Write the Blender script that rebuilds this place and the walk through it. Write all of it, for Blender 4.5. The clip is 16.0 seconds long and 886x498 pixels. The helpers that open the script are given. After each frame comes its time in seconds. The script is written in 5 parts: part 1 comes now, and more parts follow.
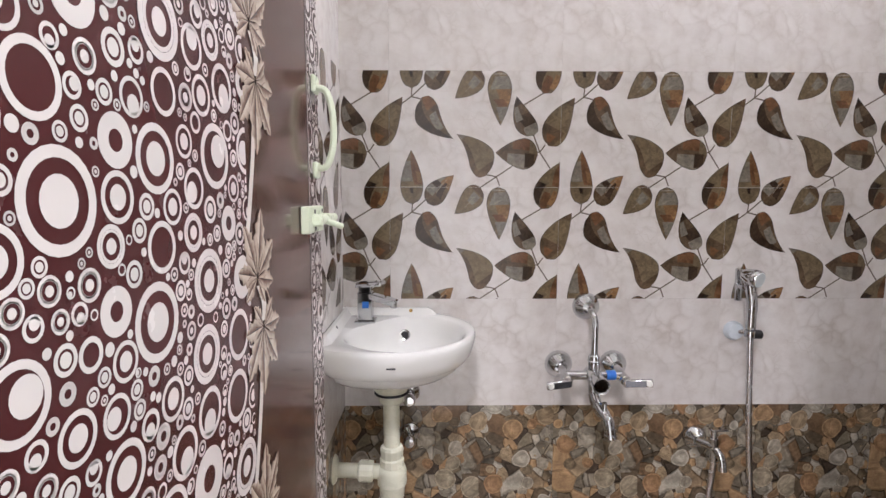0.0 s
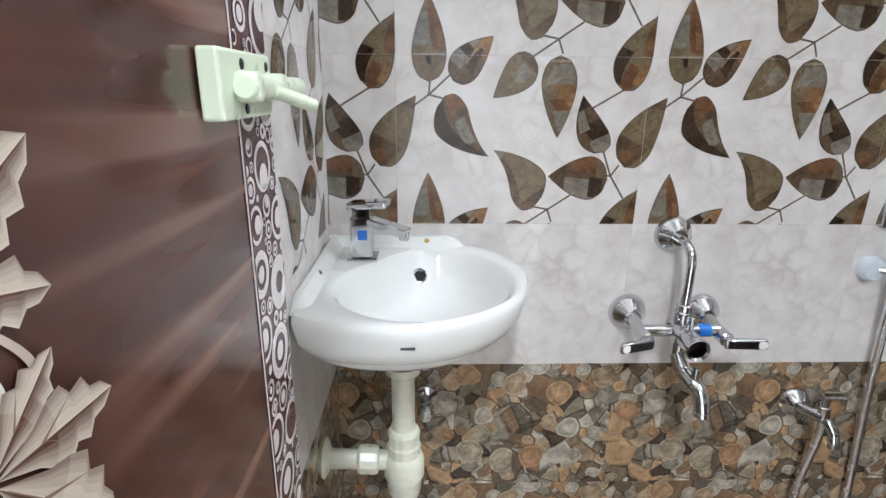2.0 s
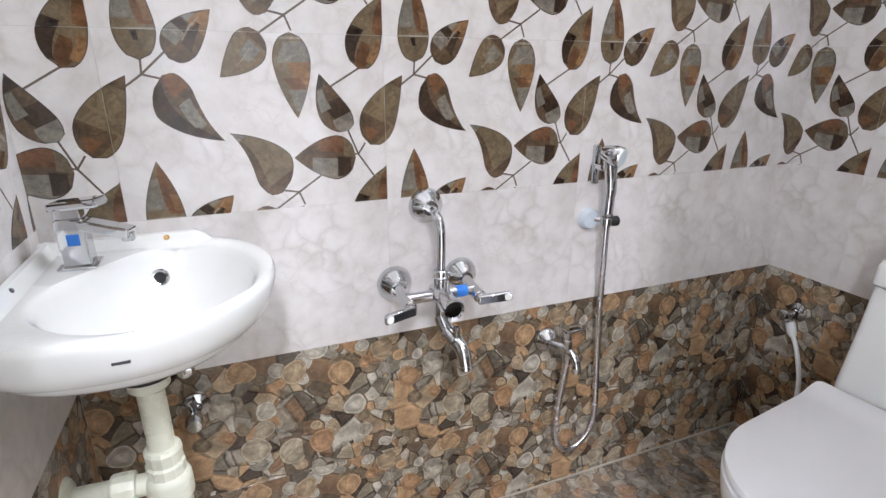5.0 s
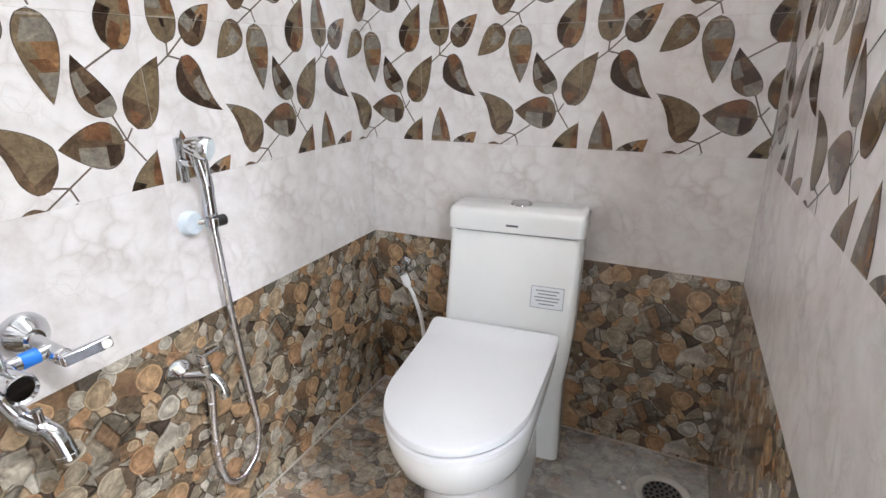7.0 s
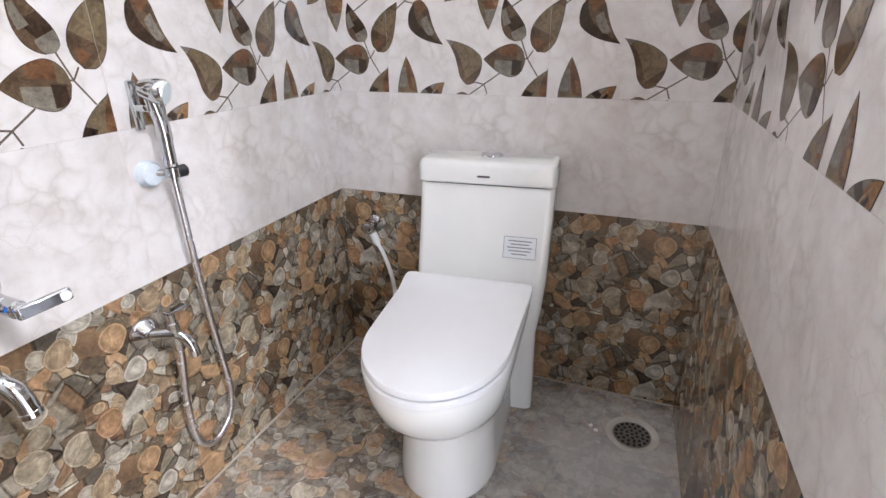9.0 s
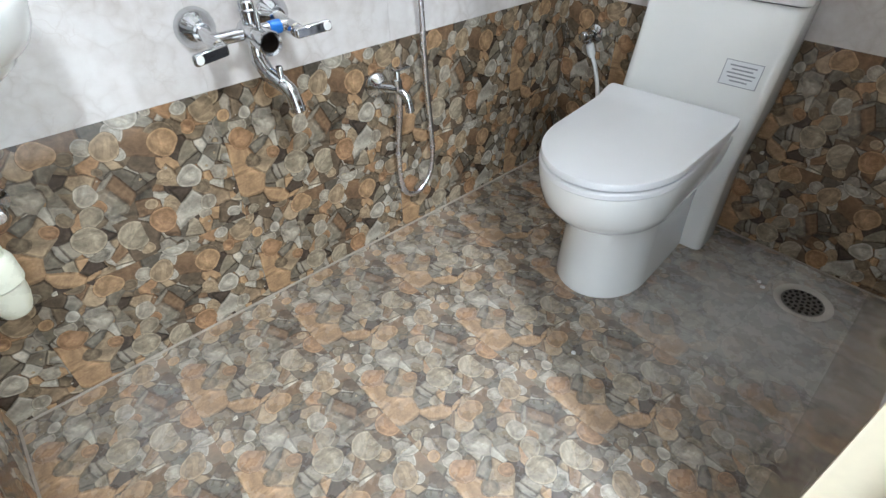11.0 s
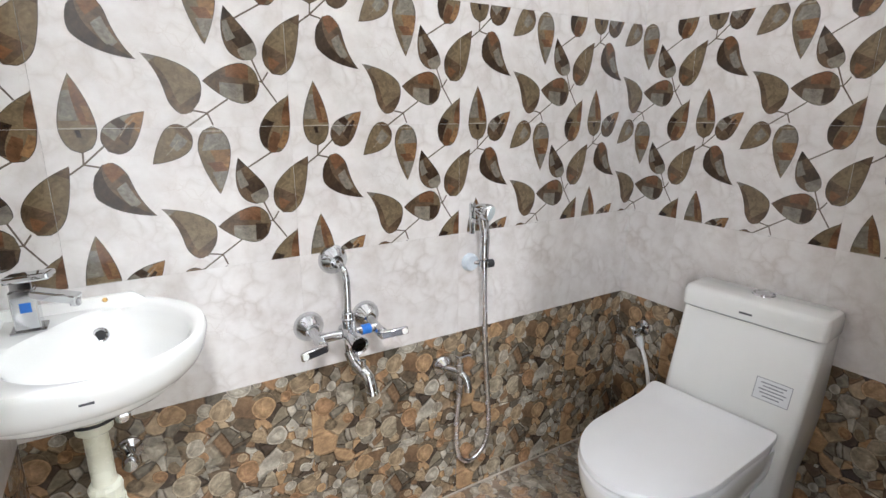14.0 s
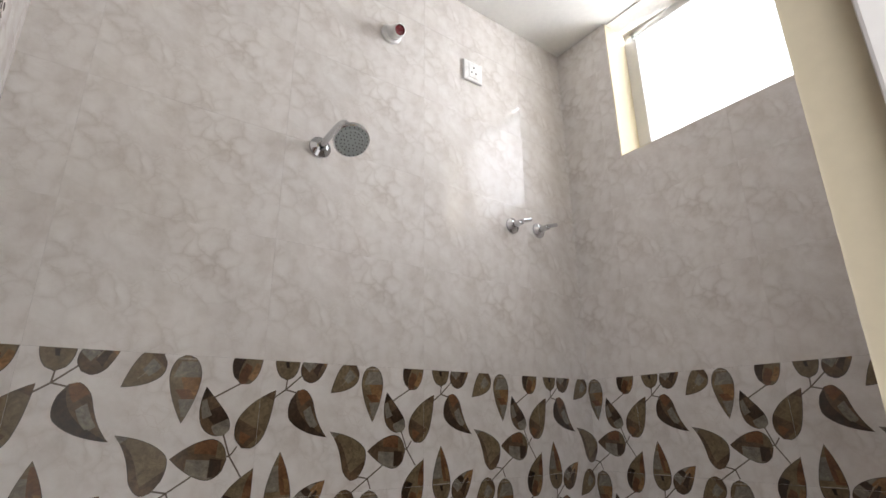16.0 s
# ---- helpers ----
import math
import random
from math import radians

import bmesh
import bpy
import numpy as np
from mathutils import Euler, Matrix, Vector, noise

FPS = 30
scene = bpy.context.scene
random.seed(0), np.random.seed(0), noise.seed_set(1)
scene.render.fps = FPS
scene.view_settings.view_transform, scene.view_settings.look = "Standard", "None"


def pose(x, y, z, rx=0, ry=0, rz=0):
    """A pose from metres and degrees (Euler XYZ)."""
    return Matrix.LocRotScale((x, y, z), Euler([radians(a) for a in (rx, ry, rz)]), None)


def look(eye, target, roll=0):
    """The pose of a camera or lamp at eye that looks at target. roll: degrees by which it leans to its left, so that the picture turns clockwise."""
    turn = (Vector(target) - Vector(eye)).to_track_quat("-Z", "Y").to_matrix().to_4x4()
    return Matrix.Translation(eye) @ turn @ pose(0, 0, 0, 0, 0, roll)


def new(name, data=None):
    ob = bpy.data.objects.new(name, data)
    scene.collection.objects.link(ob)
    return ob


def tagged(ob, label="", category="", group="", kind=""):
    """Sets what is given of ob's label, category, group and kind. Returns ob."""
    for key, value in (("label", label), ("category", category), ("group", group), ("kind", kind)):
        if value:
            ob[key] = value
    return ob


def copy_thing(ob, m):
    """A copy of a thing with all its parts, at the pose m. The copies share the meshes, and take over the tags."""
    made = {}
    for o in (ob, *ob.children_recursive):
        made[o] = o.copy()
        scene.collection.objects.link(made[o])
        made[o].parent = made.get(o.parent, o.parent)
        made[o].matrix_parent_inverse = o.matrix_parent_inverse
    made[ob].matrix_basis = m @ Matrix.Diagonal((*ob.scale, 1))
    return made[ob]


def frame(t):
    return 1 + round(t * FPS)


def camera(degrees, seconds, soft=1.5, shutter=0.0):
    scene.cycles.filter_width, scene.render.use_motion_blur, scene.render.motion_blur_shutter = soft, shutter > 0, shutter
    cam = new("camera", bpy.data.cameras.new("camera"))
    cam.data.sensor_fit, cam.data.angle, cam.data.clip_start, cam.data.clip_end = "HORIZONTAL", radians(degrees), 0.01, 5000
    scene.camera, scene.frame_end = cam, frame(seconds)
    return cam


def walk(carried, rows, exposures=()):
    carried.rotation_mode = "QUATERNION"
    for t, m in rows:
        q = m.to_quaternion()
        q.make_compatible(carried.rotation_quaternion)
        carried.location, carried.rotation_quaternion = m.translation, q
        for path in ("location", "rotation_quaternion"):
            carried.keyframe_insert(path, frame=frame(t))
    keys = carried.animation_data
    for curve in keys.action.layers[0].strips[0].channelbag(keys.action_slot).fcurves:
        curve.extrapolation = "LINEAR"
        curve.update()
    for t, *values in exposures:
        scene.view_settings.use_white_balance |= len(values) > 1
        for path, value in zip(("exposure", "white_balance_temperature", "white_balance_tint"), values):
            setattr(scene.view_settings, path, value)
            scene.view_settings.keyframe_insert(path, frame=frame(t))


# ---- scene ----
cam = camera(81.0, 16.0)
PATH = [
    (0, (-0.026, -0.003, 1.141), (0.003, 1.986, 0.932), 0.1),
    (0.5, (-0.059, 0.164, 1.128), (-0.005, 2.141, 0.827), 0.4),
    (1, (-0.079, 0.317, 1.113), (-0.03, 2.27, 0.685), 0.5),
    (1.5, (-0.094, 0.395, 1.106), (-0.037, 2.322, 0.576), 0.6),
    (2, (-0.093, 0.427, 1.104), (-0.029, 2.337, 0.514), 0.6),
    (2.5, (-0.089, 0.434, 1.112), (-0.028, 2.337, 0.502), 0.6),
    (3, (-0.07, 0.434, 1.111), (0.001, 2.335, 0.492), 0.8),
    (3.2, (-0.049, 0.431, 1.116), (0.018, 2.326, 0.48), 0.7),
    (5.3, (0.033, 0.4, 1.1), (0.903, 2.076, 0.44), 0.1),
    (5.5, (0.038, 0.395, 1.096), (1.013, 2.01, 0.432), 0.0),
    (6, (0.067, 0.405, 1.069), (1.333, 1.808, 0.413), -0.5),
    (6.5, (0.099, 0.45, 1.058), (1.638, 1.544, 0.399), -0.6),
    (7, (0.107, 0.457, 1.075), (1.791, 1.297, 0.397), -0.9),
    (7.5, (0.1, 0.468, 1.079), (1.845, 1.171, 0.399), -1.0),
    (8, (0.098, 0.475, 1.074), (1.856, 1.138, 0.389), -1.0),
    (8.5, (0.089, 0.486, 1.033), (1.852, 1.139, 0.351), -0.9),
    (9, (0.09, 0.482, 1.019), (1.801, 1.171, 0.245), -0.8),
    (9.5, (0.084, 0.476, 0.979), (1.667, 1.23, 0.018), -0.6),
    (10, (0.057, 0.437, 0.963), (1.45, 1.306, -0.178), -0.8),
    (10.2, (0.042, 0.412, 0.957), (1.355, 1.341, -0.231), -0.8),
    (12.3, (-0.059, 0.254, 1.004), (0.698, 1.616, -0.249), 0.7),
    (12.5, (-0.049, 0.244, 1.022), (0.699, 1.623, -0.218), 0.7),
    (13, (-0.019, 0.217, 1.082), (0.76, 1.686, -0.029), 0.3),
    (13.5, (-0.014, 0.202, 1.141), (0.882, 1.778, 0.296), 0.1),
    (14, (-0.028, 0.193, 1.194), (0.984, 1.839, 0.678), 0.1),
    (14.5, (-0.04, 0.179, 1.239), (1.042, 1.849, 1.042), 0.1),
    (15, (-0.053, 0.16, 1.28), (1.066, 1.814, 1.388), -0.2),
    (15.5, (-0.055, 0.138, 1.297), (1.065, 1.747, 1.692), -0.5),
    (16, (-0.084, 0.139, 1.312), (1.035, 1.667, 1.954), -0.6),
]
EXPOSURES = [
    (0.0, -0.64, 6500, 22), (1.0, -0.54, 6350, 18), (2.5, -0.34, 5900, 12), (3.2, -0.32, 5880, 12), (5.5, 0.00, 6080, 18), (6.5, 0.30, 6050, 14),
    (9.0, 0.34, 6050, 18), (10.2, 0.02, 5900, 10), (12.5, 0.02, 5750, 8), (13.5, 0.20, 5850, 9), (14.5, -0.46, 6450, 21), (15.5, -1.08, 6450, 25), (16.0, -1.38, 6750, 17),
]
walk(cam, [(t, look(eye, target, roll)) for t, eye, target, roll in PATH], EXPOSURES)

# ---- world and light ----
# bathroom: west, east, south, north faces of the tiles, ceiling height
W, E, S, N, H = -0.275, 1.467, 0.32, 1.38, 2.86
# assumed extents of the unseen adjoining room beyond the doorway
RW, RE, RS, RN = -1.7, 2.0, -2.9, 0.09

sky = bpy.data.worlds.new("daylight")
scene.world = sky
sky.use_nodes = True
st = sky.node_tree.nodes.new("ShaderNodeTexSky")
st.sky_type, st.sun_disc = "NISHITA", False
st.sun_elevation, st.sun_rotation = radians(48), radians(200)
bg = sky.node_tree.nodes["Background"]
sky.node_tree.links.new(st.outputs[0], bg.inputs[0])
bg.inputs[1].default_value = 0.15


def area(name, eye, target, sx, sy, watts, colour):
    d = bpy.data.lights.new(name, "AREA")
    d.shape, d.size, d.size_y, d.energy, d.color = "RECTANGLE", sx, sy, watts, colour
    ob = new(name, d)
    ob.matrix_world = look(eye, target)
    return ob


sd = bpy.data.lights.new("sun", "SUN")
sd.energy, sd.angle, sd.color = 2.0, radians(0.5), (1.0, 0.95, 0.88)
new("sun", sd).matrix_world = look((-3, -8, 9), (0, 0, 0))
# daylight outside the bathroom's window; the second is fill added at the unseen room
area("window_daylight", (1.80, 0.835, 2.60), (0.5, 0.72, 1.60), 0.9, 0.9, 140.0, (0.89, 0.955, 1.0))
area("room_fill_light", (RW - 0.05, -1.25, 1.6), (0.6, 0.1, 1.0), 1.5, 1.5, 95.0, (0.89, 0.955, 1.0))
# assumed lamp high in the unseen room, for the light through the doorway
key_lamp = area("doorway_key_light", (-0.14, -0.80, 2.79), (-0.14, -0.799, 0.0), 0.10, 1.2, 135.0, (0.93, 0.97, 1.0))
key_lamp.matrix_world = pose(-0.14, -0.80, 2.79, 0, 0, -27.5)


# ---- materials ----
class Mat:
    """A small builder for a principled node material."""

    def __init__(self, name, colour=(0.5, 0.5, 0.5), rough=0.5, metal=0.0, spec=0.5, coat=0.0):
        self.m = bpy.data.materials.new(name)
        self.m.use_nodes = True
        self.t = self.m.node_tree
        self.b = self.t.nodes["Principled BSDF"]
        self.b.inputs["Base Color"].default_value = (*colour, 1)
        self.b.inputs["Roughness"].default_value = rough
        self.b.inputs["Metallic"].default_value = metal
        self.b.inputs["Specular IOR Level"].default_value = spec
        self.b.inputs["Coat Weight"].default_value = coat
        self.b.inputs["Coat Roughness"].default_value = 0.05
        self.pos = self.node("ShaderNodeTexCoord").outputs["Object"]

    def node(self, kind):
        return self.t.nodes.new(kind)

    def vmath(self, op):
        n = self.node("ShaderNodeVectorMath")
        n.operation = op
        return n

    def put(self, n, **ins):
        for k, v in ins.items():
            sock = n.inputs[k.replace("_", " ")]
            if isinstance(v, bpy.types.NodeSocket):
                self.t.links.new(v, sock)
            else:
                sock.default_value = v
        return n

    def link(self, out, sock):
        self.t.links.new(out, sock)

    def noise(self, scale, detail=4.0, rough=0.55, vec=None, dist=0.0):
        n = self.put(self.node("ShaderNodeTexNoise"), Scale=scale, Detail=detail, Roughness=rough, Distortion=dist)
        self.link(vec or self.pos, n.inputs["Vector"])
        return n

    def voronoi(self, scale, feature="F1", vec=None, rand=1.0):
        n = self.node("ShaderNodeTexVoronoi")
        n.feature = feature
        n.inputs["Scale"].default_value = scale
        n.inputs["Randomness"].default_value = rand
        self.link(vec or self.pos, n.inputs["Vector"])
        return n

    def ramp(self, fac, stops, mode="LINEAR"):
        n = self.node("ShaderNodeValToRGB")
        n.color_ramp.interpolation = mode
        el = n.color_ramp.elements
        while len(el) < len(stops):
            el.new(0.5)
        for e, (p, c) in zip(el, stops):
            e.position = p
            e.color = (*c, 1) if isinstance(c, tuple) else (c, c, c, 1)
        self.link(fac, n.inputs[0])
        return n.outputs[0]

    def mix(self, fac, a, b, mode="MIX"):
        n = self.node("ShaderNodeMix")
        n.data_type, n.blend_type = "RGBA", mode
        for v, i in ((fac, 0), (a, 6), (b, 7)):
            if isinstance(v, bpy.types.NodeSocket):
                self.link(v, n.inputs[i])
            else:
                n.inputs[i].default_value = v if i == 0 else (*v, 1)
        return n.outputs[2]

    def math(self, op, a, b=0.0):
        n = self.node("ShaderNodeMath")
        n.operation = op
        for v, i in ((a, 0), (b, 1)):
            if isinstance(v, bpy.types.NodeSocket):
                self.link(v, n.inputs[i])
            else:
                n.inputs[i].default_value = v
        return n.outputs[0]

    def warp(self, scale, amount, detail=2.0):
        """Positions shifted by a noise."""
        n = self.noise(scale, detail)
        sub = self.vmath("SUBTRACT")
        self.link(n.outputs["Color"], sub.inputs[0])
        sub.inputs[1].default_value = (0.5, 0.5, 0.5)
        sc = self.vmath("SCALE")
        self.link(sub.outputs[0], sc.inputs[0])
        sc.inputs["Scale"].default_value = amount
        ad = self.vmath("ADD")
        self.link(self.pos, ad.inputs[0])
        self.link(sc.outputs[0], ad.inputs[1])
        return ad.outputs[0]

    def colour(self, out):
        self.link(out, self.b.inputs["Base Color"])
        return self

    def rough(self, out):
        self.link(out, self.b.inputs["Roughness"])
        return self

    def bump(self, out, strength=0.2, distance=0.002):
        n = self.put(self.node("ShaderNodeBump"), Strength=strength, Distance=distance)
        self.link(out, n.inputs["Height"])
        self.link(n.outputs[0], self.b.inputs["Normal"])
        return self

    def tile_tint(self, col, amount=0.06):
        """A slight difference of tone from tile to tile."""
        r = self.node("ShaderNodeObjectInfo").outputs["Random"]
        k = self.math("ADD", self.math("MULTIPLY", r, amount), 1.0 - amount)
        hsv = self.node("ShaderNodeHueSaturation")
        self.link(col, hsv.inputs["Color"])
        self.link(k, hsv.inputs["Value"])
        return hsv.outputs[0]


def marble_tile():
    m = Mat("cream_marble_tile", rough=0.05)
    w = m.warp(13, 0.075, 5)
    v = m.voronoi(19, "DISTANCE_TO_EDGE", w)
    vein = m.ramp(v.outputs["Distance"], [(0.0, 0.8), (0.05, 0.42), (0.2, 0.0)])
    cloud = m.ramp(m.noise(13, 6, 0.6).outputs[0], [(0.28, (0.62, 0.575, 0.54)), (0.5, (0.72, 0.685, 0.655)), (0.72, (0.79, 0.765, 0.74))])
    patch = m.ramp(m.noise(7, 3).outputs[0], [(0.38, 0.05), (0.64, 0.52)])
    fac = m.math("MULTIPLY", vein, patch)
    col = m.mix(fac, cloud, (0.40, 0.335, 0.285))
    v2 = m.voronoi(34, "DISTANCE_TO_EDGE", m.warp(22, 0.04, 3))
    fine = m.math("MULTIPLY", m.ramp(v2.outputs["Distance"], [(0.0, 0.28), (0.04, 0.0)]), m.ramp(m.noise(9, 2).outputs[0], [(0.5, 0.0), (0.65, 1.0)]))
    col = m.mix(fine, col, (0.45, 0.37, 0.31))
    m.colour(m.tile_tint(col, 0.03))
    m.rough(m.ramp(m.noise(30, 4).outputs[0], [(0.3, 0.018), (0.75, 0.045)]))
    m.bump(m.noise(10, 2).outputs[0], 0.012, 0.002)
    return m.m


def pebble_tile(name, rough, dusty=0.0):
    """Printed agates and pebbles: three sizes of rounded stones laid over one another."""
    m = Mat(name, rough=rough)
    w = m.warp(13, 0.020, 2)

    def stones(scale, shift, big, small, stops, eyes):
        """Colour and mask of one layer of stones."""
        mp = m.vmath("ADD")
        m.link(w, mp.inputs[0])
        mp.inputs[1].default_value = shift
        v = m.voronoi(scale, "F1", mp.outputs[0])
        sep = m.node("ShaderNodeSeparateColor")
        m.link(v.outputs["Color"], sep.inputs[0])
        col = m.ramp(sep.outputs[0], stops, "CONSTANT")
        # soft bands inside some stones
        bands = m.noise(scale * 1.1, 3, 0.5, mp.outputs[0], 1.5)
        saw = m.math("PINGPONG", m.math("MULTIPLY", m.math("ADD", bands.outputs[0], sep.outputs[1]), 9.0), 1.0)
        strata = m.ramp(saw, [(0.0, 0.72), (0.5, 1.0), (1.0, 1.16)])
        has = m.ramp(sep.outputs[2], [(0.45, 0.15), (0.8, 0.75)])
        col = m.mix(has, col, m.mix(1.0, col, strata, "MULTIPLY"))
        ring = m.ramp(v.outputs["Distance"], [(0.0, (0.02, 0.02, 0.024)), (0.11, (0.02, 0.02, 0.024)), (0.17, (0.34, 0.33, 0.32)), (0.30, (0.23, 0.22, 0.21)), (0.42, (0.36, 0.33, 0.30))])
        col = m.mix(m.math("GREATER_THAN", sep.outputs[1], eyes), col, ring)
        size = m.math("ADD", m.math("MULTIPLY", sep.outputs[2], big - small), small)
        rel = m.math("DIVIDE", v.outputs["Distance"], size)
        col = m.mix(1.0, col, m.ramp(rel, [(0.0, 1.22), (0.5, 1.08), (0.78, 0.80), (0.88, 1.02), (0.94, 1.36), (0.975, 0.50), (1.0, 0.40)]), "MULTIPLY")
        return col, m.ramp(rel, [(0.985, 1.0), (1.0, 0.0)])

    tan = [(0.0, (0.40, 0.295, 0.185)), (0.18, (0.44, 0.385, 0.30)), (0.36, (0.48, 0.305, 0.165)), (0.46, (0.22, 0.165, 0.105)), (0.60, (0.50, 0.45, 0.365)), (0.76, (0.40, 0.235, 0.125)), (0.82, (0.41, 0.34, 0.24)), (0.92, (0.29, 0.255, 0.20))]
    dim = [(0.0, (0.085, 0.062, 0.044)), (0.2, (0.22, 0.185, 0.135)), (0.4, (0.15, 0.11, 0.072)), (0.55, (0.31, 0.275, 0.22)), (0.7, (0.24, 0.15, 0.085)), (0.85, (0.14, 0.12, 0.09))]
    # packed stones with thin seams, some broken into smaller ones, then a few larger ones lying over them
    def packed(scale, stops_a, stops_b):
        cells = m.voronoi(scale, "F1", w)
        edge = m.voronoi(scale, "DISTANCE_TO_EDGE", w).outputs["Distance"]
        s = m.node("ShaderNodeSeparateColor")
        m.link(cells.outputs["Color"], s.inputs[0])
        c = m.mix(m.ramp(s.outputs[1], [(0.45, 0.0), (0.55, 1.0)]), m.ramp(s.outputs[0], stops_a, "CONSTANT"), m.ramp(s.outputs[0], stops_b, "CONSTANT"))
        saw = m.math("PINGPONG", m.math("MULTIPLY", m.math("ADD", m.noise(scale, 3, 0.5, w, 1.6).outputs[0], s.outputs[2]), 6.0), 1.0)
        c = m.mix(m.ramp(s.outputs[2], [(0.5, 0.1), (0.8, 0.7)]), c, m.mix(1.0, c, m.ramp(saw, [(0.0, 0.70), (0.5, 1.0), (1.0, 1.16)]), "MULTIPLY"))
        # printed rim and seam, uneven along the stone's outline
        uneven = m.ramp(m.noise(45, 3).outputs[0], [(0.38, 0.0), (0.62, 1.0)])
        rim = m.ramp(edge, [(0.0, 0.34), (0.04, 0.55), (0.085, 1.30), (0.14, 1.04), (0.25, 0.88), (0.5, 1.16)])
        c = m.mix(uneven, c, m.mix(1.0, c, rim, "MULTIPLY"))
        # printed dark side where a neighbouring stone overlaps
        for off, dark in (((0.0024, 0.003, 0.0), 0.70), ((0.0012, 0.0015, 0.0), 0.75)):
            sh = m.vmath("ADD")
            m.link(w, sh.inputs[0])
            sh.inputs[1].default_value = off
            s2 = m.node("ShaderNodeSeparateColor")
            m.link(m.voronoi(scale, "F1", sh.outputs[0]).outputs["Color"], s2.inputs[0])
            over = m.math("GREATER_THAN", m.math("SUBTRACT", s2.outputs[1], s.outputs[1]), 0.02)
            c = m.mix(over, c, m.mix(1.0, c, (dark, dark * 0.94, dark * 0.88), "MULTIPLY"))
        return c, s

    ca, sa = packed(16, tan, dim)
    cb, sb = packed(29, dim, tan)
    col = m.mix(m.ramp(sa.outputs[2], [(0.62, 0.0), (0.63, 1.0)]), ca, cb)
    for scale, shift, big, small, eyes in ((24, (0.31, 0.17, 0.0), 0.50, 0.06, 0.955), (16, (0.7, 0.9, 0.0), 0.48, 0.02, 1.1), (13, (0.0, 0.0, 0.0), 0.42, 0.02, 1.1)):
        c1, k1 = stones(scale, shift, big, small, tan, eyes)
        col = m.mix(k1, col, c1)
    grain = m.ramp(m.noise(150, 5, 0.65).outputs[0], [(0.3, 0.80), (0.7, 1.10)])
    col = m.mix(0.9, col, grain, "MULTIPLY")
    col = m.mix(0.7, col, m.ramp(m.noise(30, 5, 0.65, w, 0.8).outputs[0], [(0.28, 0.34), (0.5, 0.84), (0.72, 1.45)]), "MULTIPLY")
    if dusty:
        world = m.node("ShaderNodeNewGeometry").outputs["Position"]
        film = m.ramp(m.noise(6, 5, 0.6, world).outputs[0], [(0.35, dusty * 0.5), (0.7, dusty)])
        col = m.mix(film, col, (0.285, 0.26, 0.235))
        # dried cement haze round the drain
        d = m.vmath("DISTANCE")
        m.link(world, d.inputs[0])
        d.inputs[1].default_value = (1.16, 0.46, 0.0)
        blot = m.math("ADD", d.outputs["Value"], m.math("MULTIPLY", m.noise(9, 5, 0.6, world).outputs[0], 0.45))
        haze = m.ramp(blot, [(0.30, 0.85), (0.64, 0.0)])
        col = m.mix(haze, col, (0.50, 0.49, 0.47))
    m.colour(m.tile_tint(col, 0.08))
    m.rough(m.ramp(m.noise(26, 4).outputs[0], [(0.3, rough * 0.7), (0.7, rough * 1.4)]))
    m.bump(m.noise(60, 3).outputs[0], 0.05, 0.001)
    return m.m


def leaf_tone(name, c, var=0.35, crack=0.25):
    """Polished stone print inside a leaf: mottled, with fine darker cracks."""
    m = Mat(name + "_leaf_print", c, 0.10)
    w = m.warp(17, 0.045, 3)
    lo, hi = tuple(x * (1 - var) for x in c), tuple(x * (1 + var) for x in c)
    col = m.ramp(m.noise(26, 5, 0.6, w, 0.5).outputs[0], [(0.32, lo), (0.5, c), (0.70, hi)])
    col = m.mix(crack, col, m.ramp(m.voronoi(30, "DISTANCE_TO_EDGE", w).outputs["Distance"], [(0.0, tuple(x * 0.3 for x in c)), (0.02, tuple(x * 1.5 for x in c)), (0.06, c)]))
    col = m.mix(0.8, col, m.ramp(m.noise(60, 5, 0.65, w, 1.2).outputs[0], [(0.3, 0.55), (0.5, 0.98), (0.7, 1.35)]), "MULTIPLY")
    col = m.mix(0.6, col, m.ramp(m.noise(170, 4).outputs[0], [(0.3, 0.78), (0.7, 1.18)]), "MULTIPLY")
    m.colour(col)
    m.rough(m.ramp(m.noise(40, 3).outputs[0], [(0.3, 0.06), (0.7, 0.13)]))
    return m.m


def paint(name, c, rough=0.6, var=0.05, bump=0.1):
    m = Mat(name, c, rough)
    lo, hi = tuple(x * (1 - var) for x in c), tuple(min(1, x * (1 + var)) for x in c)
    m.colour(m.mix(0.5, m.ramp(m.noise(3.5, 5).outputs[0], [(0.3, lo), (0.7, hi)]), m.ramp(m.noise(60, 4).outputs[0], [(0.3, lo), (0.7, hi)])))
    m.bump(m.noise(180, 4).outputs[0], bump, 0.002)
    return m.m


def gloss(name, c, rough=0.1, var=0.03, coat=0.0, spec=0.5):
    m = Mat(name, c, rough, coat=coat, spec=spec)
    lo, hi = tuple(x * (1 - var) for x in c), tuple(min(1, x * (1 + var)) for x in c)
    m.colour(m.ramp(m.noise(9, 5).outputs[0], [(0.3, lo), (0.7, hi)]))
    m.rough(m.ramp(m.noise(40, 4).outputs[0], [(0.3, rough * 0.75), (0.7, rough * 1.3)]))
    return m.m


def chrome(name="polished_chrome", c=(0.59, 0.60, 0.61), rough=0.06):
    m = Mat(name, c, rough, 1.0)
    m.rough(m.ramp(m.noise(70, 4).outputs[0], [(0.35, rough * 0.6), (0.75, rough * 1.9)]))
    return m.m


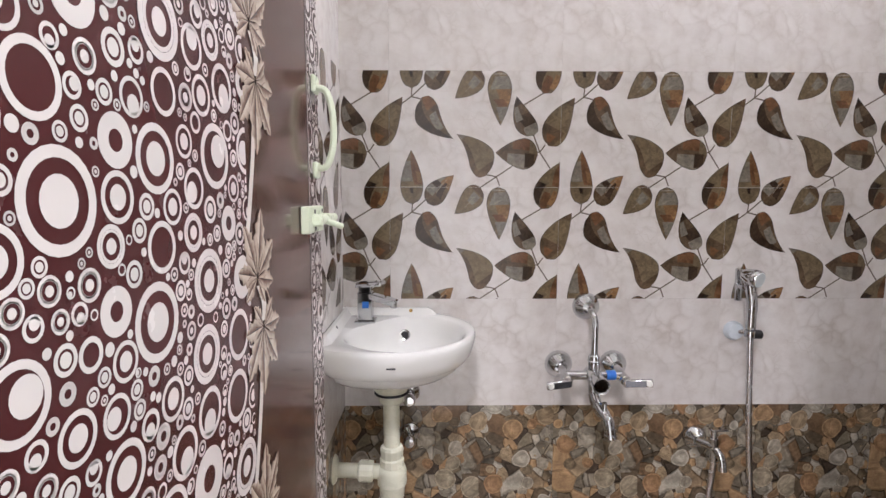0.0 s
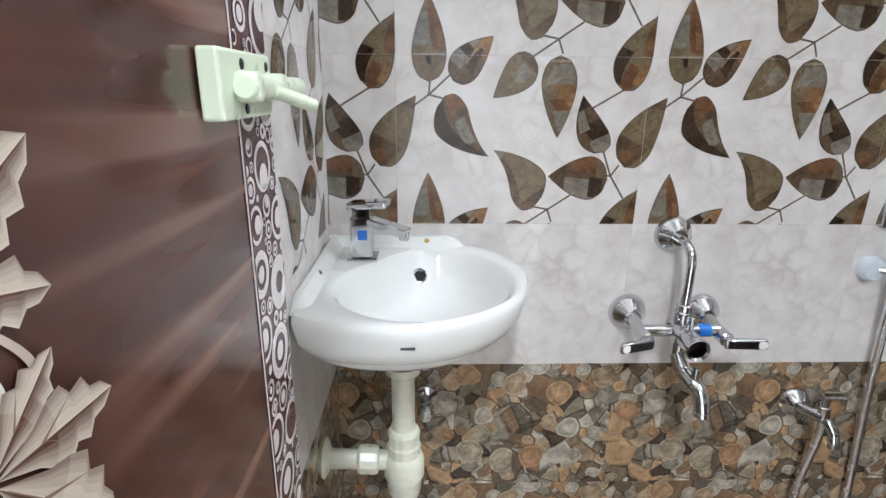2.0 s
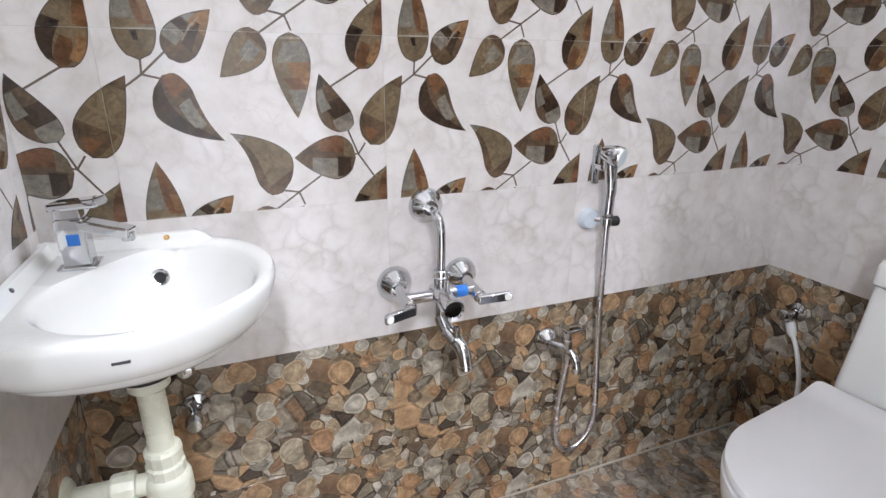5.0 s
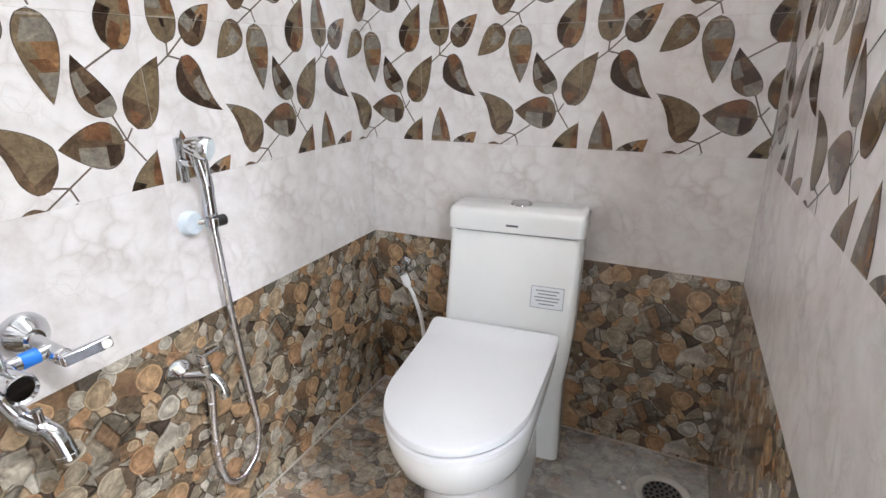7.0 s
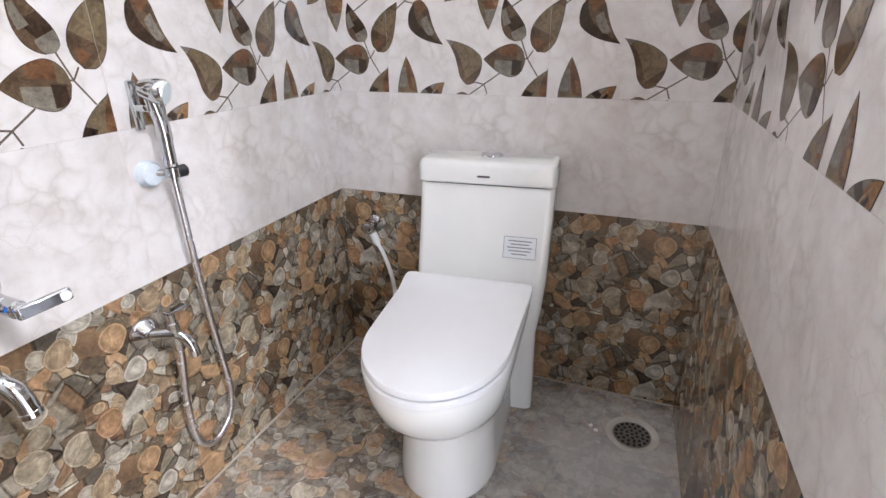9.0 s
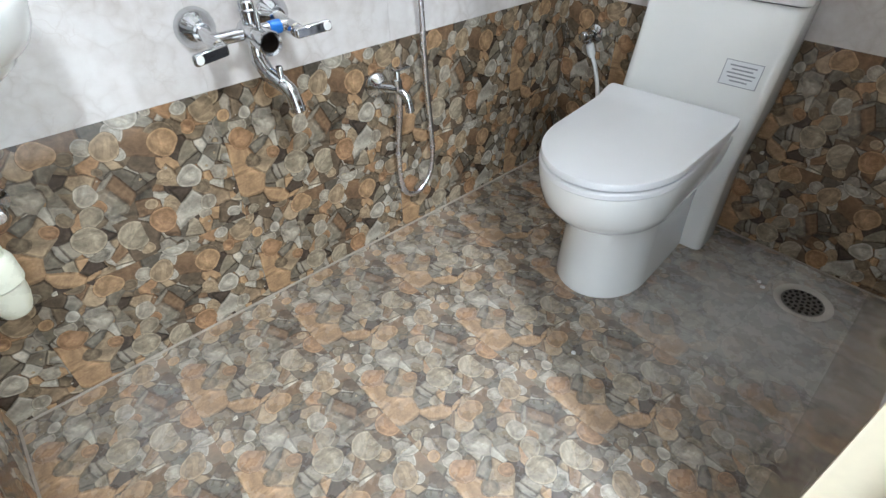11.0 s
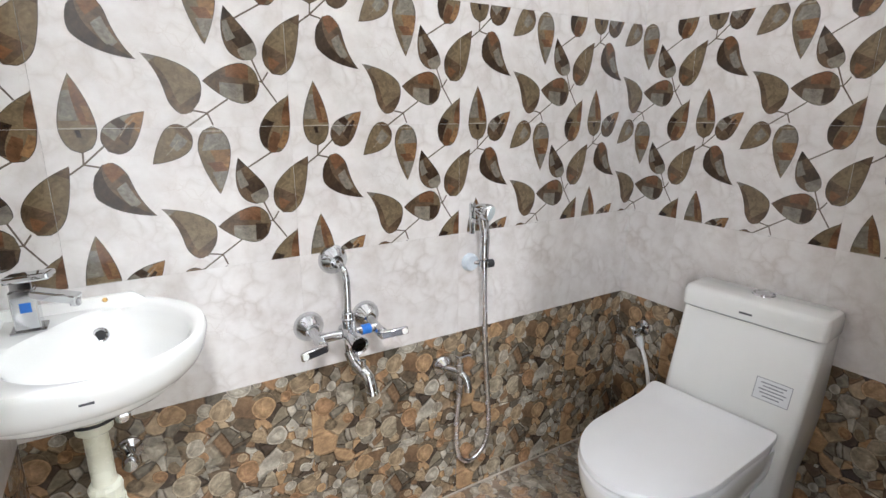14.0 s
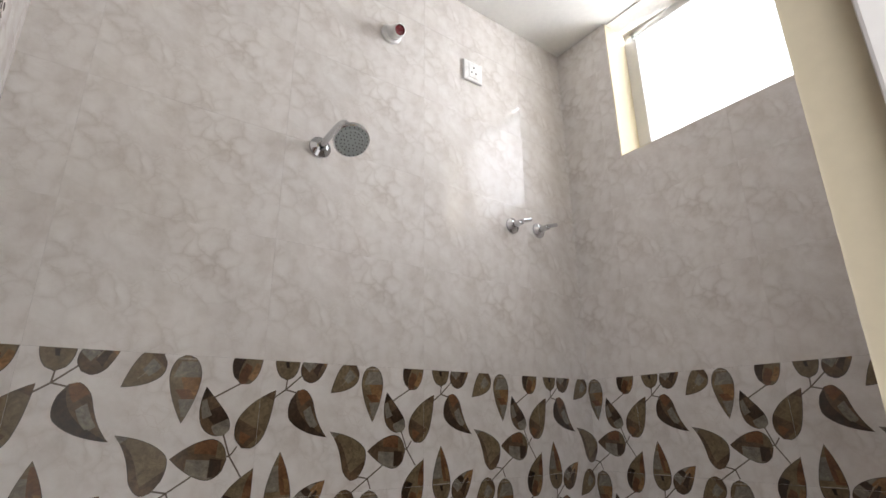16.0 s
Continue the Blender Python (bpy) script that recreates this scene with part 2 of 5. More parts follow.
MARBLE = marble_tile()
PEBBLE = pebble_tile("pebble_print_wall_tile", 0.07)
PEBBLE_FLOOR = pebble_tile("pebble_print_floor_tile", 0.26, 0.34)
LEAF_TONES = [leaf_tone("olive_stone", (0.160, 0.117, 0.067)), leaf_tone("grey_stone", (0.190, 0.165, 0.130), 0.25, 0.2), leaf_tone("rust_stone", (0.140, 0.066, 0.031), 0.55),
              leaf_tone("dark_stone", (0.045, 0.027, 0.017), 0.6), leaf_tone("amber_stone", (0.215, 0.118, 0.052), 0.4), leaf_tone("brown_stone", (0.102, 0.065, 0.037), 0.5), leaf_tone("pale_stone", (0.28, 0.235, 0.18), 0.3)]
LEAF_EDGE = gloss("dark_leaf_outline_print", (0.055, 0.040, 0.030), 0.12)
STEM = gloss("brown_stem_print", (0.13, 0.10, 0.075), 0.12)
GROUT = paint("cream_grout", (0.66, 0.64, 0.61), 0.85, 0.1)
CREAM = paint("cream_wall_paint", (0.62, 0.55, 0.40), 0.65)
WHITE = paint("white_ceiling_paint", (0.80, 0.79, 0.76), 0.75)
ROOMPAINT = paint("pale_room_paint", (0.78, 0.78, 0.77), 0.7)
FRAME = paint("white_frame_paint", (0.60, 0.59, 0.57), 0.4, 0.04, 0.05)
CERAMIC = gloss("white_glazed_ceramic", (0.80, 0.80, 0.765), 0.06, 0.015, 0.4)
CHROME = chrome()
# near black for screws and for discs that stand in for shaded holes
DARK = gloss("black_hole", (0.01, 0.01, 0.01), 0.5)


# ---- mesh helpers ----
def part(name, bm, material, parent=None, label="", smooth=False):
    me = bpy.data.meshes.new(name)
    bm.to_mesh(me)
    bm.free()
    for mt in material if isinstance(material, (list, tuple)) else [material]:
        me.materials.append(mt)
    if smooth:
        for p in me.polygons:
            p.use_smooth = len(p.vertices) <= 4
        me.set_sharp_from_angle(angle=radians(38))
    ob = new(name, me)
    if parent:
        ob.parent = parent
    if label:
        ob["label"] = label
    return ob


def thing(name, at, label, category, group=""):
    ob = new(name)
    ob.matrix_world = at if isinstance(at, Matrix) else Matrix.Translation(at)
    ob.empty_display_size = 0.05
    return tagged(ob, label, category, group)


def structure(ob, label, category):
    return tagged(ob, label, category, kind="structure")


def box(bm, x0, x1, y0, y1, z0, z1, bevel=0.0, seg=2, mat=0):
    r = bmesh.ops.create_cube(bm, size=1.0)
    vs = r["verts"]
    for v in vs:
        v.co = Vector(((x0 + x1) / 2 + v.co.x * (x1 - x0), (y0 + y1) / 2 + v.co.y * (y1 - y0), (z0 + z1) / 2 + v.co.z * (z1 - z0)))
    fs = {f for v in vs for f in v.link_faces}
    for f in fs:
        f.material_index = mat
    if bevel:
        es = {e for v in vs for e in v.link_edges}
        bmesh.ops.bevel(bm, geom=list(es), offset=bevel, segments=seg, affect="EDGES", profile=0.5)
    return bm


def boxes(*dims, bevel=0.0, seg=2):
    bm = bmesh.new()
    for d in dims:
        box(bm, *d, bevel=bevel, seg=seg)
    return bm


def lathe(profile, n=32, m=None, bm=None):
    """A turned shape about z from (radius, height) pairs."""
    bm = bm or bmesh.new()
    rings = []
    m = m or Matrix()
    for r, z in profile:
        if r < 1e-6:
            rings.append([bm.verts.new(m @ Vector((0, 0, z)))])
        else:
            rings.append([bm.verts.new(m @ Vector((r * math.cos(2 * math.pi * i / n), r * math.sin(2 * math.pi * i / n), z))) for i in range(n)])
    for a, b in zip(rings, rings[1:]):
        for i in range(n):
            j = (i + 1) % n
            q = [a[i % len(a)], a[j % len(a)], b[j % len(b)], b[i % len(b)]]
            u = list(dict.fromkeys(q))
            if len(u) > 2:
                bm.faces.new(u)
    bmesh.ops.recalc_face_normals(bm, faces=bm.faces)
    return bm


def along(a, b):
    """A pose at a whose z axis points to b."""
    a, b = Vector(a), Vector(b)
    return Matrix.Translation(a) @ (b - a).to_track_quat("Z", "Y").to_matrix().to_4x4()


def rod(bm, a, b, r0, r1=None, n=20):
    r1 = r0 if r1 is None else r1
    d = (Vector(b) - Vector(a)).length
    e = min(r0, r1) * 0.18
    return lathe([(0, 0), (r0 - e, 0), (r0, e), (r1, d - e), (r1 - e, d), (0, d)], n, along(a, b), bm)


def smooth_path(pts, n=10):
    """Catmull-Rom through the points."""
    p = [Vector(q) for q in pts]
    p = [p[0] * 2 - p[1]] + p + [p[-1] * 2 - p[-2]]
    out = []
    for i in range(1, len(p) - 2):
        for k in range(n):
            t = k / n
            a, b, c, d = p[i - 1 : i + 3]
            out.append(0.5 * ((2 * b) + (c - a) * t + (2 * a - 5 * b + 4 * c - d) * t * t + (3 * b - a - 3 * c + d) * t ** 3))
    return out + [p[-2]]


def tube(pts, r, n=14, bm=None, ribs=0.0):
    """A swept round tube; r is one radius or one for each point."""
    bm = bm or bmesh.new()
    rs = r if isinstance(r, (list, tuple)) else [r] * len(pts)
    prev, side = None, None
    rings = []
    for i, p in enumerate(pts):
        d = (pts[min(i + 1, len(pts) - 1)] - pts[max(i - 1, 0)]).normalized()
        if side is None:
            side = d.orthogonal().normalized()
        side = (side - d * side.dot(d)).normalized()
        up = d.cross(side)
        rr = rs[i] * (1 + (ribs if i % 2 else 0))
        rings.append([bm.verts.new(p + rr * (math.cos(2 * math.pi * k / n) * side + math.sin(2 * math.pi * k / n) * up)) for k in range(n)])
    for a, b in zip(rings, rings[1:]):
        for k in range(n):
            bm.faces.new((a[k], a[(k + 1) % n], b[(k + 1) % n], b[k]))
    bm.faces.new(rings[0][::-1])
    bm.faces.new(rings[-1])
    bmesh.ops.recalc_face_normals(bm, faces=bm.faces)
    return bm


def loft(rings, close=True, bm=None, caps=(False, False)):
    bm = bm or bmesh.new()
    vs = [[bm.verts.new(p) for p in r] for r in rings]
    n = len(vs[0])
    for a, b in zip(vs, vs[1:]):
        for i in range(n if close else n - 1):
            bm.faces.new((a[i], a[(i + 1) % n], b[(i + 1) % n], b[i]))
    if caps[0]:
        bm.faces.new(vs[0][::-1])
    if caps[1]:
        bm.faces.new(vs[-1])
    bmesh.ops.recalc_face_normals(bm, faces=bm.faces)
    return bm


# ---- bathroom shell ----
def shell(name, label, category, material, *dims):
    return structure(part(name, boxes(*dims), material), label, category)


T = 0.012  # tile and bed thickness in front of the masonry
JE, JW, DH = 0.436, -0.262, 2.06  # door opening: east and west jambs, height
wall_north = shell("wall_north", "bathroom wall clad in cream, leaf-printed and pebble-printed tiles", "wall", GROUT, (W - 0.2, E + 0.2, N + T, N + 0.2, 0, H))
WY0, WY1, WZ0, WZ1 = 0.538, 1.132, 2.25, 2.855
wall_east = shell("wall_east", "tiled bathroom wall with a high window opening", "wall", GROUT,
                  (E + T, E + 0.22, S - 0.23, WY0, 0, H), (E + T, E + 0.22, WY1, N + T, 0, H), (E + T, E + 0.22, WY0, WY1, 0, WZ0), (E + T, E + 0.22, WY0, WY1, WZ1, H))
wall_west = shell("wall_west", "tiled bathroom wall behind the open door and the basin", "wall", GROUT, (W - 0.2, W - T, S - 0.03, N + T, 0, H))
SKEW = math.atan2(0.045, E - JE)  # this wall stands slightly out of square
SKEW_M = Matrix.Translation((E, S, 0)) @ Matrix.Rotation(SKEW, 4, "Z") @ Matrix.Translation((-E, -S, 0))
bm = boxes((JE, E + 0.1, RN + 0.02, S - 0.0085, 0, H), (JE - 0.006, JE - 0.0004, RN + 0.02, S + 0.0006, 0, H), (JW, JE, RN + 0.02, S - 0.0085, DH, H))
bmesh.ops.transform(bm, matrix=SKEW_M, verts=bm.verts)
box(bm, RW - 0.15, JW, RN, S - 0.03, 0, H)
box(bm, JE + 0.02, RE, RN - 0.01, RN + 0.02, 0, H)
box(bm, JW, JE + 0.02, RN - 0.01, RN + 0.02, DH, H)
wall_south = structure(part("wall_south", bm, CREAM), "tiled bathroom wall with the doorway", "wall")
floor = shell("floor", "bathroom floor of pebble-printed tiles", "floor", GROUT, (W - 0.2, E + 0.22, RN, N + 0.2, -0.12, -0.010))
ceiling = shell("ceiling", "white painted bathroom ceiling", "ceiling", WHITE, (W - 0.2, E + 0.22, RN, N + 0.2, H, H + 0.12))
# unseen adjoining room, added to enclose the doorway and bounce light into it
shell("floor_room", "plain pale floor added for the unseen adjoining room", "floor", ROOMPAINT, (RW, RE + 0.15, RS, RN, -0.12, -0.004))
shell("ceiling_room", "white ceiling added for the unseen adjoining room", "ceiling", WHITE, (RW - 0.15, RE + 0.15, RS - 0.15, RN, H, H + 0.12))
shell("wall_room_west", "pale wall added for the unseen adjoining room, with an opening for the fill light", "wall", ROOMPAINT, (RW - 0.15, RW, RS, -2.0, 0, H), (RW - 0.15, RW, -0.5, RN, 0, H), (RW - 0.15, RW, -2.0, -0.5, 0, 0.85), (RW - 0.15, RW, -2.0, -0.5, 2.35, H))
shell("wall_room_east", "pale wall added for the unseen adjoining room", "wall", ROOMPAINT, (RE, RE + 0.15, RS, RN, 0, H), (E + 0.22, RE + 0.15, RN, RN + 0.15, 0, H))
shell("wall_room_south", "pale wall added for the unseen adjoining room", "wall", ROOMPAINT, (RW - 0.15, RE + 0.15, RS - 0.15, RS, 0, H))
shell("ground", "bare ground outside the house", "ground", GROUT, (-60, 60, -60, 60, -0.5, -0.3))


# ---- fixed openings: window and door frame ----
def window_louvred():
    """High louvred window in the east wall."""
    w = structure(thing("window_1", (E + 0.15, (WY0 + WY1) / 2, WZ0), "white louvred window high in the tiled wall, bright daylight behind", "window"), "", "")
    hw, hh = (WY1 - WY0) / 2, WZ1 - WZ0
    for y0, y1, z0, z1, nm in ((-hw, -hw + 0.035, 0, hh, "window_frame"), (hw - 0.055, hw, 0, hh, "window_frame"), (-hw + 0.035, hw - 0.035, 0, 0.03, "window_sill"), (-hw + 0.035, hw - 0.035, hh - 0.035, hh, "window_frame")):
        part(nm, boxes((-0.02, 0.02, y0, y1, z0, z1), bevel=0.003), FRAME, w)
    g = Mat("clear_louvre_glass", (0.95, 0.97, 0.97), 0.05)
    g.b.inputs["Transmission Weight"].default_value = 1.0
    g.b.inputs["IOR"].default_value = 1.45
    n = 6
    step = (hh - 0.075) / n
    for i in range(n):
        bm = boxes((-0.003, 0.003, -hw + 0.04, hw - 0.04, -step * 0.52, step * 0.52), bevel=0.001, seg=1)
        bmesh.ops.transform(bm, matrix=pose(0.0, 0, 0.04 + step * (i + 0.5), 0, -24, 0), verts=bm.verts)
        pane = part("pane", bm, g.m, w)
        pane.visible_shadow = False
        for sy in (-1, 1):
            bm = boxes((-0.012, 0.012, sy * (hw - 0.038) - 0.004, sy * (hw - 0.038) + 0.004, -0.02, 0.02), bevel=0.002, seg=1)
            bmesh.ops.transform(bm, matrix=Matrix.Translation((0, 0, 0.04 + step * (i + 0.5))), verts=bm.verts)
            part("louvre_clip", bm, METAL, w)
    # painted reveal of the opening
    r = structure(part("trim_window_reveal", boxes(
        (0.0, 0.21, WY1 - 0.004, WY1, WZ0, WZ1), (0.0, 0.21, WY0, WY0 + 0.004, WZ0, WZ1), (0.0, 0.21, WY0 + 0.004, WY1 - 0.004, WZ0 - 0.001, WZ0 + 0.003)), CREAM),
        "cream painted reveal of the window opening", "trim")
    r.location = (E + 0.002, 0, 0)


METAL = chrome("dull_aluminium", (0.55, 0.56, 0.57), 0.3)
window_louvred()
structure(part("trim_door_frame", boxes((JE - 0.040, JE - 0.001, RN - 0.012, 0.215, 0, DH), (JW + 0.001, JW + 0.022, RN - 0.02, RN + 0.03, 0, DH), (JW + 0.02, JE - 0.040, RN - 0.012, 0.215, DH - 0.05, DH - 0.001), bevel=0.004), FRAME), "white painted door frame", "trim")

# ---- the open door with its printed laminate ----
DX, D0, D1, DZ0, DZ1 = -0.212, 0.105, 0.838, 0.012, 2.0


def streaked_laminate():
    """Brown laminate with soft level streaks that strengthen towards the free edge."""
    m = Mat("brown_laminate", rough=0.13)
    mp = m.vmath("MULTIPLY")
    m.link(m.warp(3.0, 0.02, 1), mp.inputs[0])
    mp.inputs[1].default_value = (0.0, 1.3, 30.0)
    streak = m.ramp(m.noise(1.0, 2, 0.5, mp.outputs[0]).outputs[0], [(0.38, (0.036, 0.012, 0.009)), (0.47, (0.070, 0.026, 0.019)), (0.53, (0.105, 0.045, 0.033)), (0.60, (0.21, 0.115, 0.088))])
    y = m.node("ShaderNodeSeparateXYZ")
    m.link(m.pos, y.inputs[0])
    fade = m.ramp(y.outputs[1], [(0.56, 0.12), (0.76, 0.95)])
    cloud = m.ramp(m.noise(8, 5, 0.6).outputs[0], [(0.3, (0.052, 0.019, 0.014)), (0.7, (0.082, 0.033, 0.025))])
    m.colour(m.mix(fade, cloud, streak))
    m.rough(m.ramp(m.noise(30, 4).outputs[0], [(0.3, 0.09), (0.7, 0.17)]))
    return m.m


BROWN = streaked_laminate()
MAROON = gloss("dark_maroon_laminate", (0.070, 0.016, 0.017), 0.22, 0.1, 0.0, 0.4)
RINGS = gloss("white_ring_print", (0.68, 0.64, 0.61), 0.22, 0.03)
BEIGE = gloss("beige_maple_print", (0.50, 0.40, 0.33), 0.2, 0.2)
PALE = gloss("pale_maple_print", (0.72, 0.68, 0.62), 0.2, 0.05)
SAND = gloss("sand_maple_print", (0.60, 0.53, 0.46), 0.2, 0.08)
UMBER = gloss("umber_maple_print", (0.34, 0.245, 0.20), 0.2, 0.12)
TAUPE = gloss("taupe_maple_print", (0.23, 0.145, 0.115), 0.2, 0.15)
TONES = [gloss("maple_print_tone", tuple(p + (q - p) * i / 8 for p, q in zip((0.62, 0.53, 0.43), (0.095, 0.042, 0.030))), 0.2, 0.06) for i in range(9)]
PVC = gloss("pale_green_white_plastic", (0.64, 0.71, 0.54), 0.3, 0.03)


def flat(bm, pts, h, mat):
    """A flat print in the door's plane: y and z of its outline."""
    vs = [bm.verts.new((h, y, z)) for y, z in pts]
    f = bm.faces.new(vs)
    f.material_index = mat
    return f


def ring(bm, y, z, r0, r1, h, mat, clip, n=22):
    """An annulus (or a disc, with r0 = 0), cut off at the limits of clip."""
    y0, y1 = clip
    pin = lambda a, r: (min(max(y + r * math.cos(a), y0), y1), z + r * math.sin(a))
    outer = [pin(2 * math.pi * k / n, r1) for k in range(n)]
    if r0 <= 0:
        flat(bm, outer, h, mat)
        return
    inner = [pin(2 * math.pi * k / n, r0) for k in range(n)]
    vo = [bm.verts.new((h, *p)) for p in outer]
    vi = [bm.verts.new((h, *p)) for p in inner]
    for k in range(n):
        j = (k + 1) % n
        bm.faces.new((vi[k], vo[k], vo[j], vi[j])).material_index = mat


def circles(rng, y0, y1, z0, z1, sizes, tries):
    """Packed circles in a rectangle: y, z, r."""
    cell, grid, out = 0.05, {}, []
    for r, m in zip(sizes, tries):
        for _ in range(m):
            y, z, q = rng.uniform(y0, y1), rng.uniform(z0, z1), r * rng.uniform(0.8, 1.15)
            i, j = int(y / cell), int(z / cell)
            near = (c for a in (-1, 0, 1) for b in (-1, 0, 1) for c in grid.get((i + a, j + b), ()))
            if all((c[0] - y) ** 2 + (c[1] - z) ** 2 > ((c[2] + q) * 0.99) ** 2 for c in near):
                grid.setdefault((i, j), []).append((y, z, q))
                out.append((y, z, q))
    return out


def circle_print(bm, rng, y0, y1, z0, z1, sizes, tries, h, light, dark):
    for y, z, r in circles(rng, y0, y1, z0, z1, sizes, tries):
        clip, kind = (y0, y1), rng.random()
        if r < 0.0048 and kind < 0.55:
            ring(bm, y, z, 0, r * 0.9, h, light, clip, 14)
            continue
        ring(bm, y, z, r * (0.76 if r > 0.012 else 0.66), r * 0.98, h, light, clip, 26 if r > 0.012 else 18)
        if kind < 0.34:
            ring(bm, y, z, 0, r * 0.48, h, light, clip, 18)
        elif kind < 0.58:
            a = rng.uniform(0, 6.28)
            ring(bm, y + 0.3 * r * math.cos(a) * 0.8, z + 0.38 * r * math.sin(a), 0, r * 0.50, h, light, clip, 18)
        elif kind < 0.78:
            ring(bm, y, z, r * 0.62, r * 0.75, h, light, clip, 22)
            ring(bm, y, z, 0, r * 0.36, h, light, clip, 16)
        elif kind < 0.9:
            ring(bm, y, z, r * 0.40, r * 0.77, h, light, clip, 22)


def maple(bm, y, z, size, turn, h):
    """A maple leaf print: pointed lobes, each shaded in strips from its vein to its serrated edge."""
    lobes = [(-132, 0.62), (132, 0.58), (-90, 0.84), (90, 0.80), (-44, 1.02), (44, 1.0), (0, 1.14)]
    rot = lambda a, r: (y + size * r * math.sin(radians(a + turn)), z + size * r * math.cos(radians(a + turn)))
    side = [(3, 0.04), (21, 0.33), (26, 0.47), (25, 0.60), (15, 0.64), (16, 0.76), (8, 0.80), (6, 0.90), (0, 1.0)]
    m, n = 12, 0
    for a, r in lobes:
        for sgn in (-1, 1):
            for i in range(m):
                k0, k1 = i / m, (i + 1) / m
                base = round(8 - 7.5 * k0) if sgn > 0 else round(0.5 + 5.5 * k0 ** 1.5)
                for part0, part1, deeper in ((0, 3, 1), (2, len(side), 0)):
                    seg = side[part0:part1]
                    pts = [(a + sgn * d * k0, q * r) for d, q in seg]
                    pts += [(a + sgn * d * k1, q * r) for d, q in seg if d > 0][::-1]
                    if i == 0:
                        pts = [(a, seg[0][1] * r), (a, seg[-1][1] * r)] + [(a + sgn * d * k1, q * r) for d, q in seg if d > 0][::-1]
                    flat(bm, [rot(*p) for p in pts], h + 0.000012 * n, 7 + min(8, base + deeper))
        n += 1
        flat(bm, [rot(a - 2.2, 0.10), rot(a, r * 0.93), rot(a + 2.2, 0.10)], h + 0.000012 * n + 0.000004, 4)
        for d, q in ((-15, 0.66), (15, 0.70)):
            flat(bm, [rot(a - 0.9, q * r * 0.52), rot(a + d, q * r), rot(a + 0.9, q * r * 0.56)], h + 0.000012 * n + 0.000006, 4)
        n += 1


def bathroom_door():
    rng = random.Random(7)
    d = thing("door_1", (0, 0, 0), "glossy brown laminated door with white ring and maple leaf prints, standing open", "door")
    tagged(d, kind="structure")
    part("leaf", boxes((DX - 0.03, DX, D0, D1, DZ0, DZ1), bevel=0.0015), BROWN, d)
    bm = bmesh.new()
    flat(bm, [(D0 + 0.001, DZ0 + 0.003), (0.514, DZ0 + 0.003), (0.514, DZ1 - 0.003), (D0 + 0.001, DZ1 - 0.003)], DX + 0.0004, 0)
    circle_print(bm, rng, D0 + 0.002, 0.512, DZ0 + 0.004, DZ1 - 0.004, (0.025, 0.018, 0.012, 0.008, 0.0055, 0.0038), (260, 1200, 4000, 9000, 16000, 26000), DX + 0.0008, 1, 0)
    tagged(part("ring_panel", bm, [MAROON, RINGS], d, "maroon panel printed with white rings and dots"), kind="stuff")
    bm = bmesh.new()
    flat(bm, [(0.7675, DZ0 + 0.003), (D1 - 0.001, DZ0 + 0.003), (D1 - 0.001, DZ1 - 0.003), (0.7675, DZ1 - 0.003)], DX + 0.0004, 0)
    flat(bm, [(0.766, DZ0 + 0.003), (0.769, DZ0 + 0.003), (0.769, DZ1 - 0.003), (0.766, DZ1 - 0.003)], DX + 0.0006, 1)
    circle_print(bm, rng, 0.771, D1 - 0.002, DZ0 + 0.004, DZ1 - 0.004, (0.021, 0.014, 0.010, 0.007, 0.005, 0.0035), (300, 500, 1200, 2500, 4000, 5000), DX + 0.0008, 1, 0)
    tagged(part("ring_border", bm, [MAROON, RINGS], d, "narrow ring-printed border along the door's edge"), kind="stuff")
    # vine of maple leaves between the rings and the plain brown
    bm = bmesh.new()
    z = 1.048 + 0.256 * 3
    while z > 0.0:
        for w, m, pts in ((0.0135, 3, ((0.536, -0.002), (0.545, -0.013), (0.551, -0.027), (0.547, -0.042))), (0.0035, 2, ((0.544, 0.002), (0.561, -0.012), (0.570, -0.028), (0.566, -0.050))), (0.011, 3, ((0.538, -0.090), (0.530, -0.130), (0.516, -0.180), (0.507, -0.206)))):
            pts = smooth_path([(0, y, z + dz) for y, dz in pts], 8)
            for p, q in zip(pts, pts[1:]):
                if DZ0 < q.z and p.z < DZ1:
                    flat(bm, [(p.y - w / 2, p.z), (p.y + w / 2, p.z), (q.y + w / 2, q.z), (q.y - w / 2, q.z)], DX + 0.0011, m)
        if 0.08 < z < 1.91:
            maple(bm, 0.533, z + 0.007, 0.064, 8 + 5 * math.sin(z * 31), DX + 0.0012)
        if 0.14 < z < 2.0:
            maple(bm, 0.545, z - 0.048, 0.066, 188 + 6 * math.sin(z * 23), DX + 0.0017)
        z -= 0.256
    tagged(part("maple_vine", bm, [MAROON, RINGS, BEIGE, PALE, TAUPE, SAND, UMBER] + TONES, d, "vine of beige maple leaves printed on the laminate"), kind="stuff")
    # plastic latch on the face near the free edge
    latch = part("latch", boxes((DX + 0.001, DX + 0.013, 0.711, 0.802, 1.086, 1.124), bevel=0.002), PVC, d, "pale plastic door latch")
    bm = bmesh.new()
    rod(bm, (DX + 0.019, 0.728, 1.104), (DX + 0.019, 0.850, 1.104), 0.0072)
    part("bolt", bm, PVC, latch, smooth=True)
    for y in (0.731, 0.783):
        part("bolt_guide", boxes((DX + 0.012, DX + 0.0265, y, y + 0.012, 1.0955, 1.1125), bevel=0.003), PVC, latch)
    bm = bmesh.new()
    rod(bm, (DX + 0.023, 0.768, 1.102), (DX + 0.042, 0.798, 1.092), 0.0046)
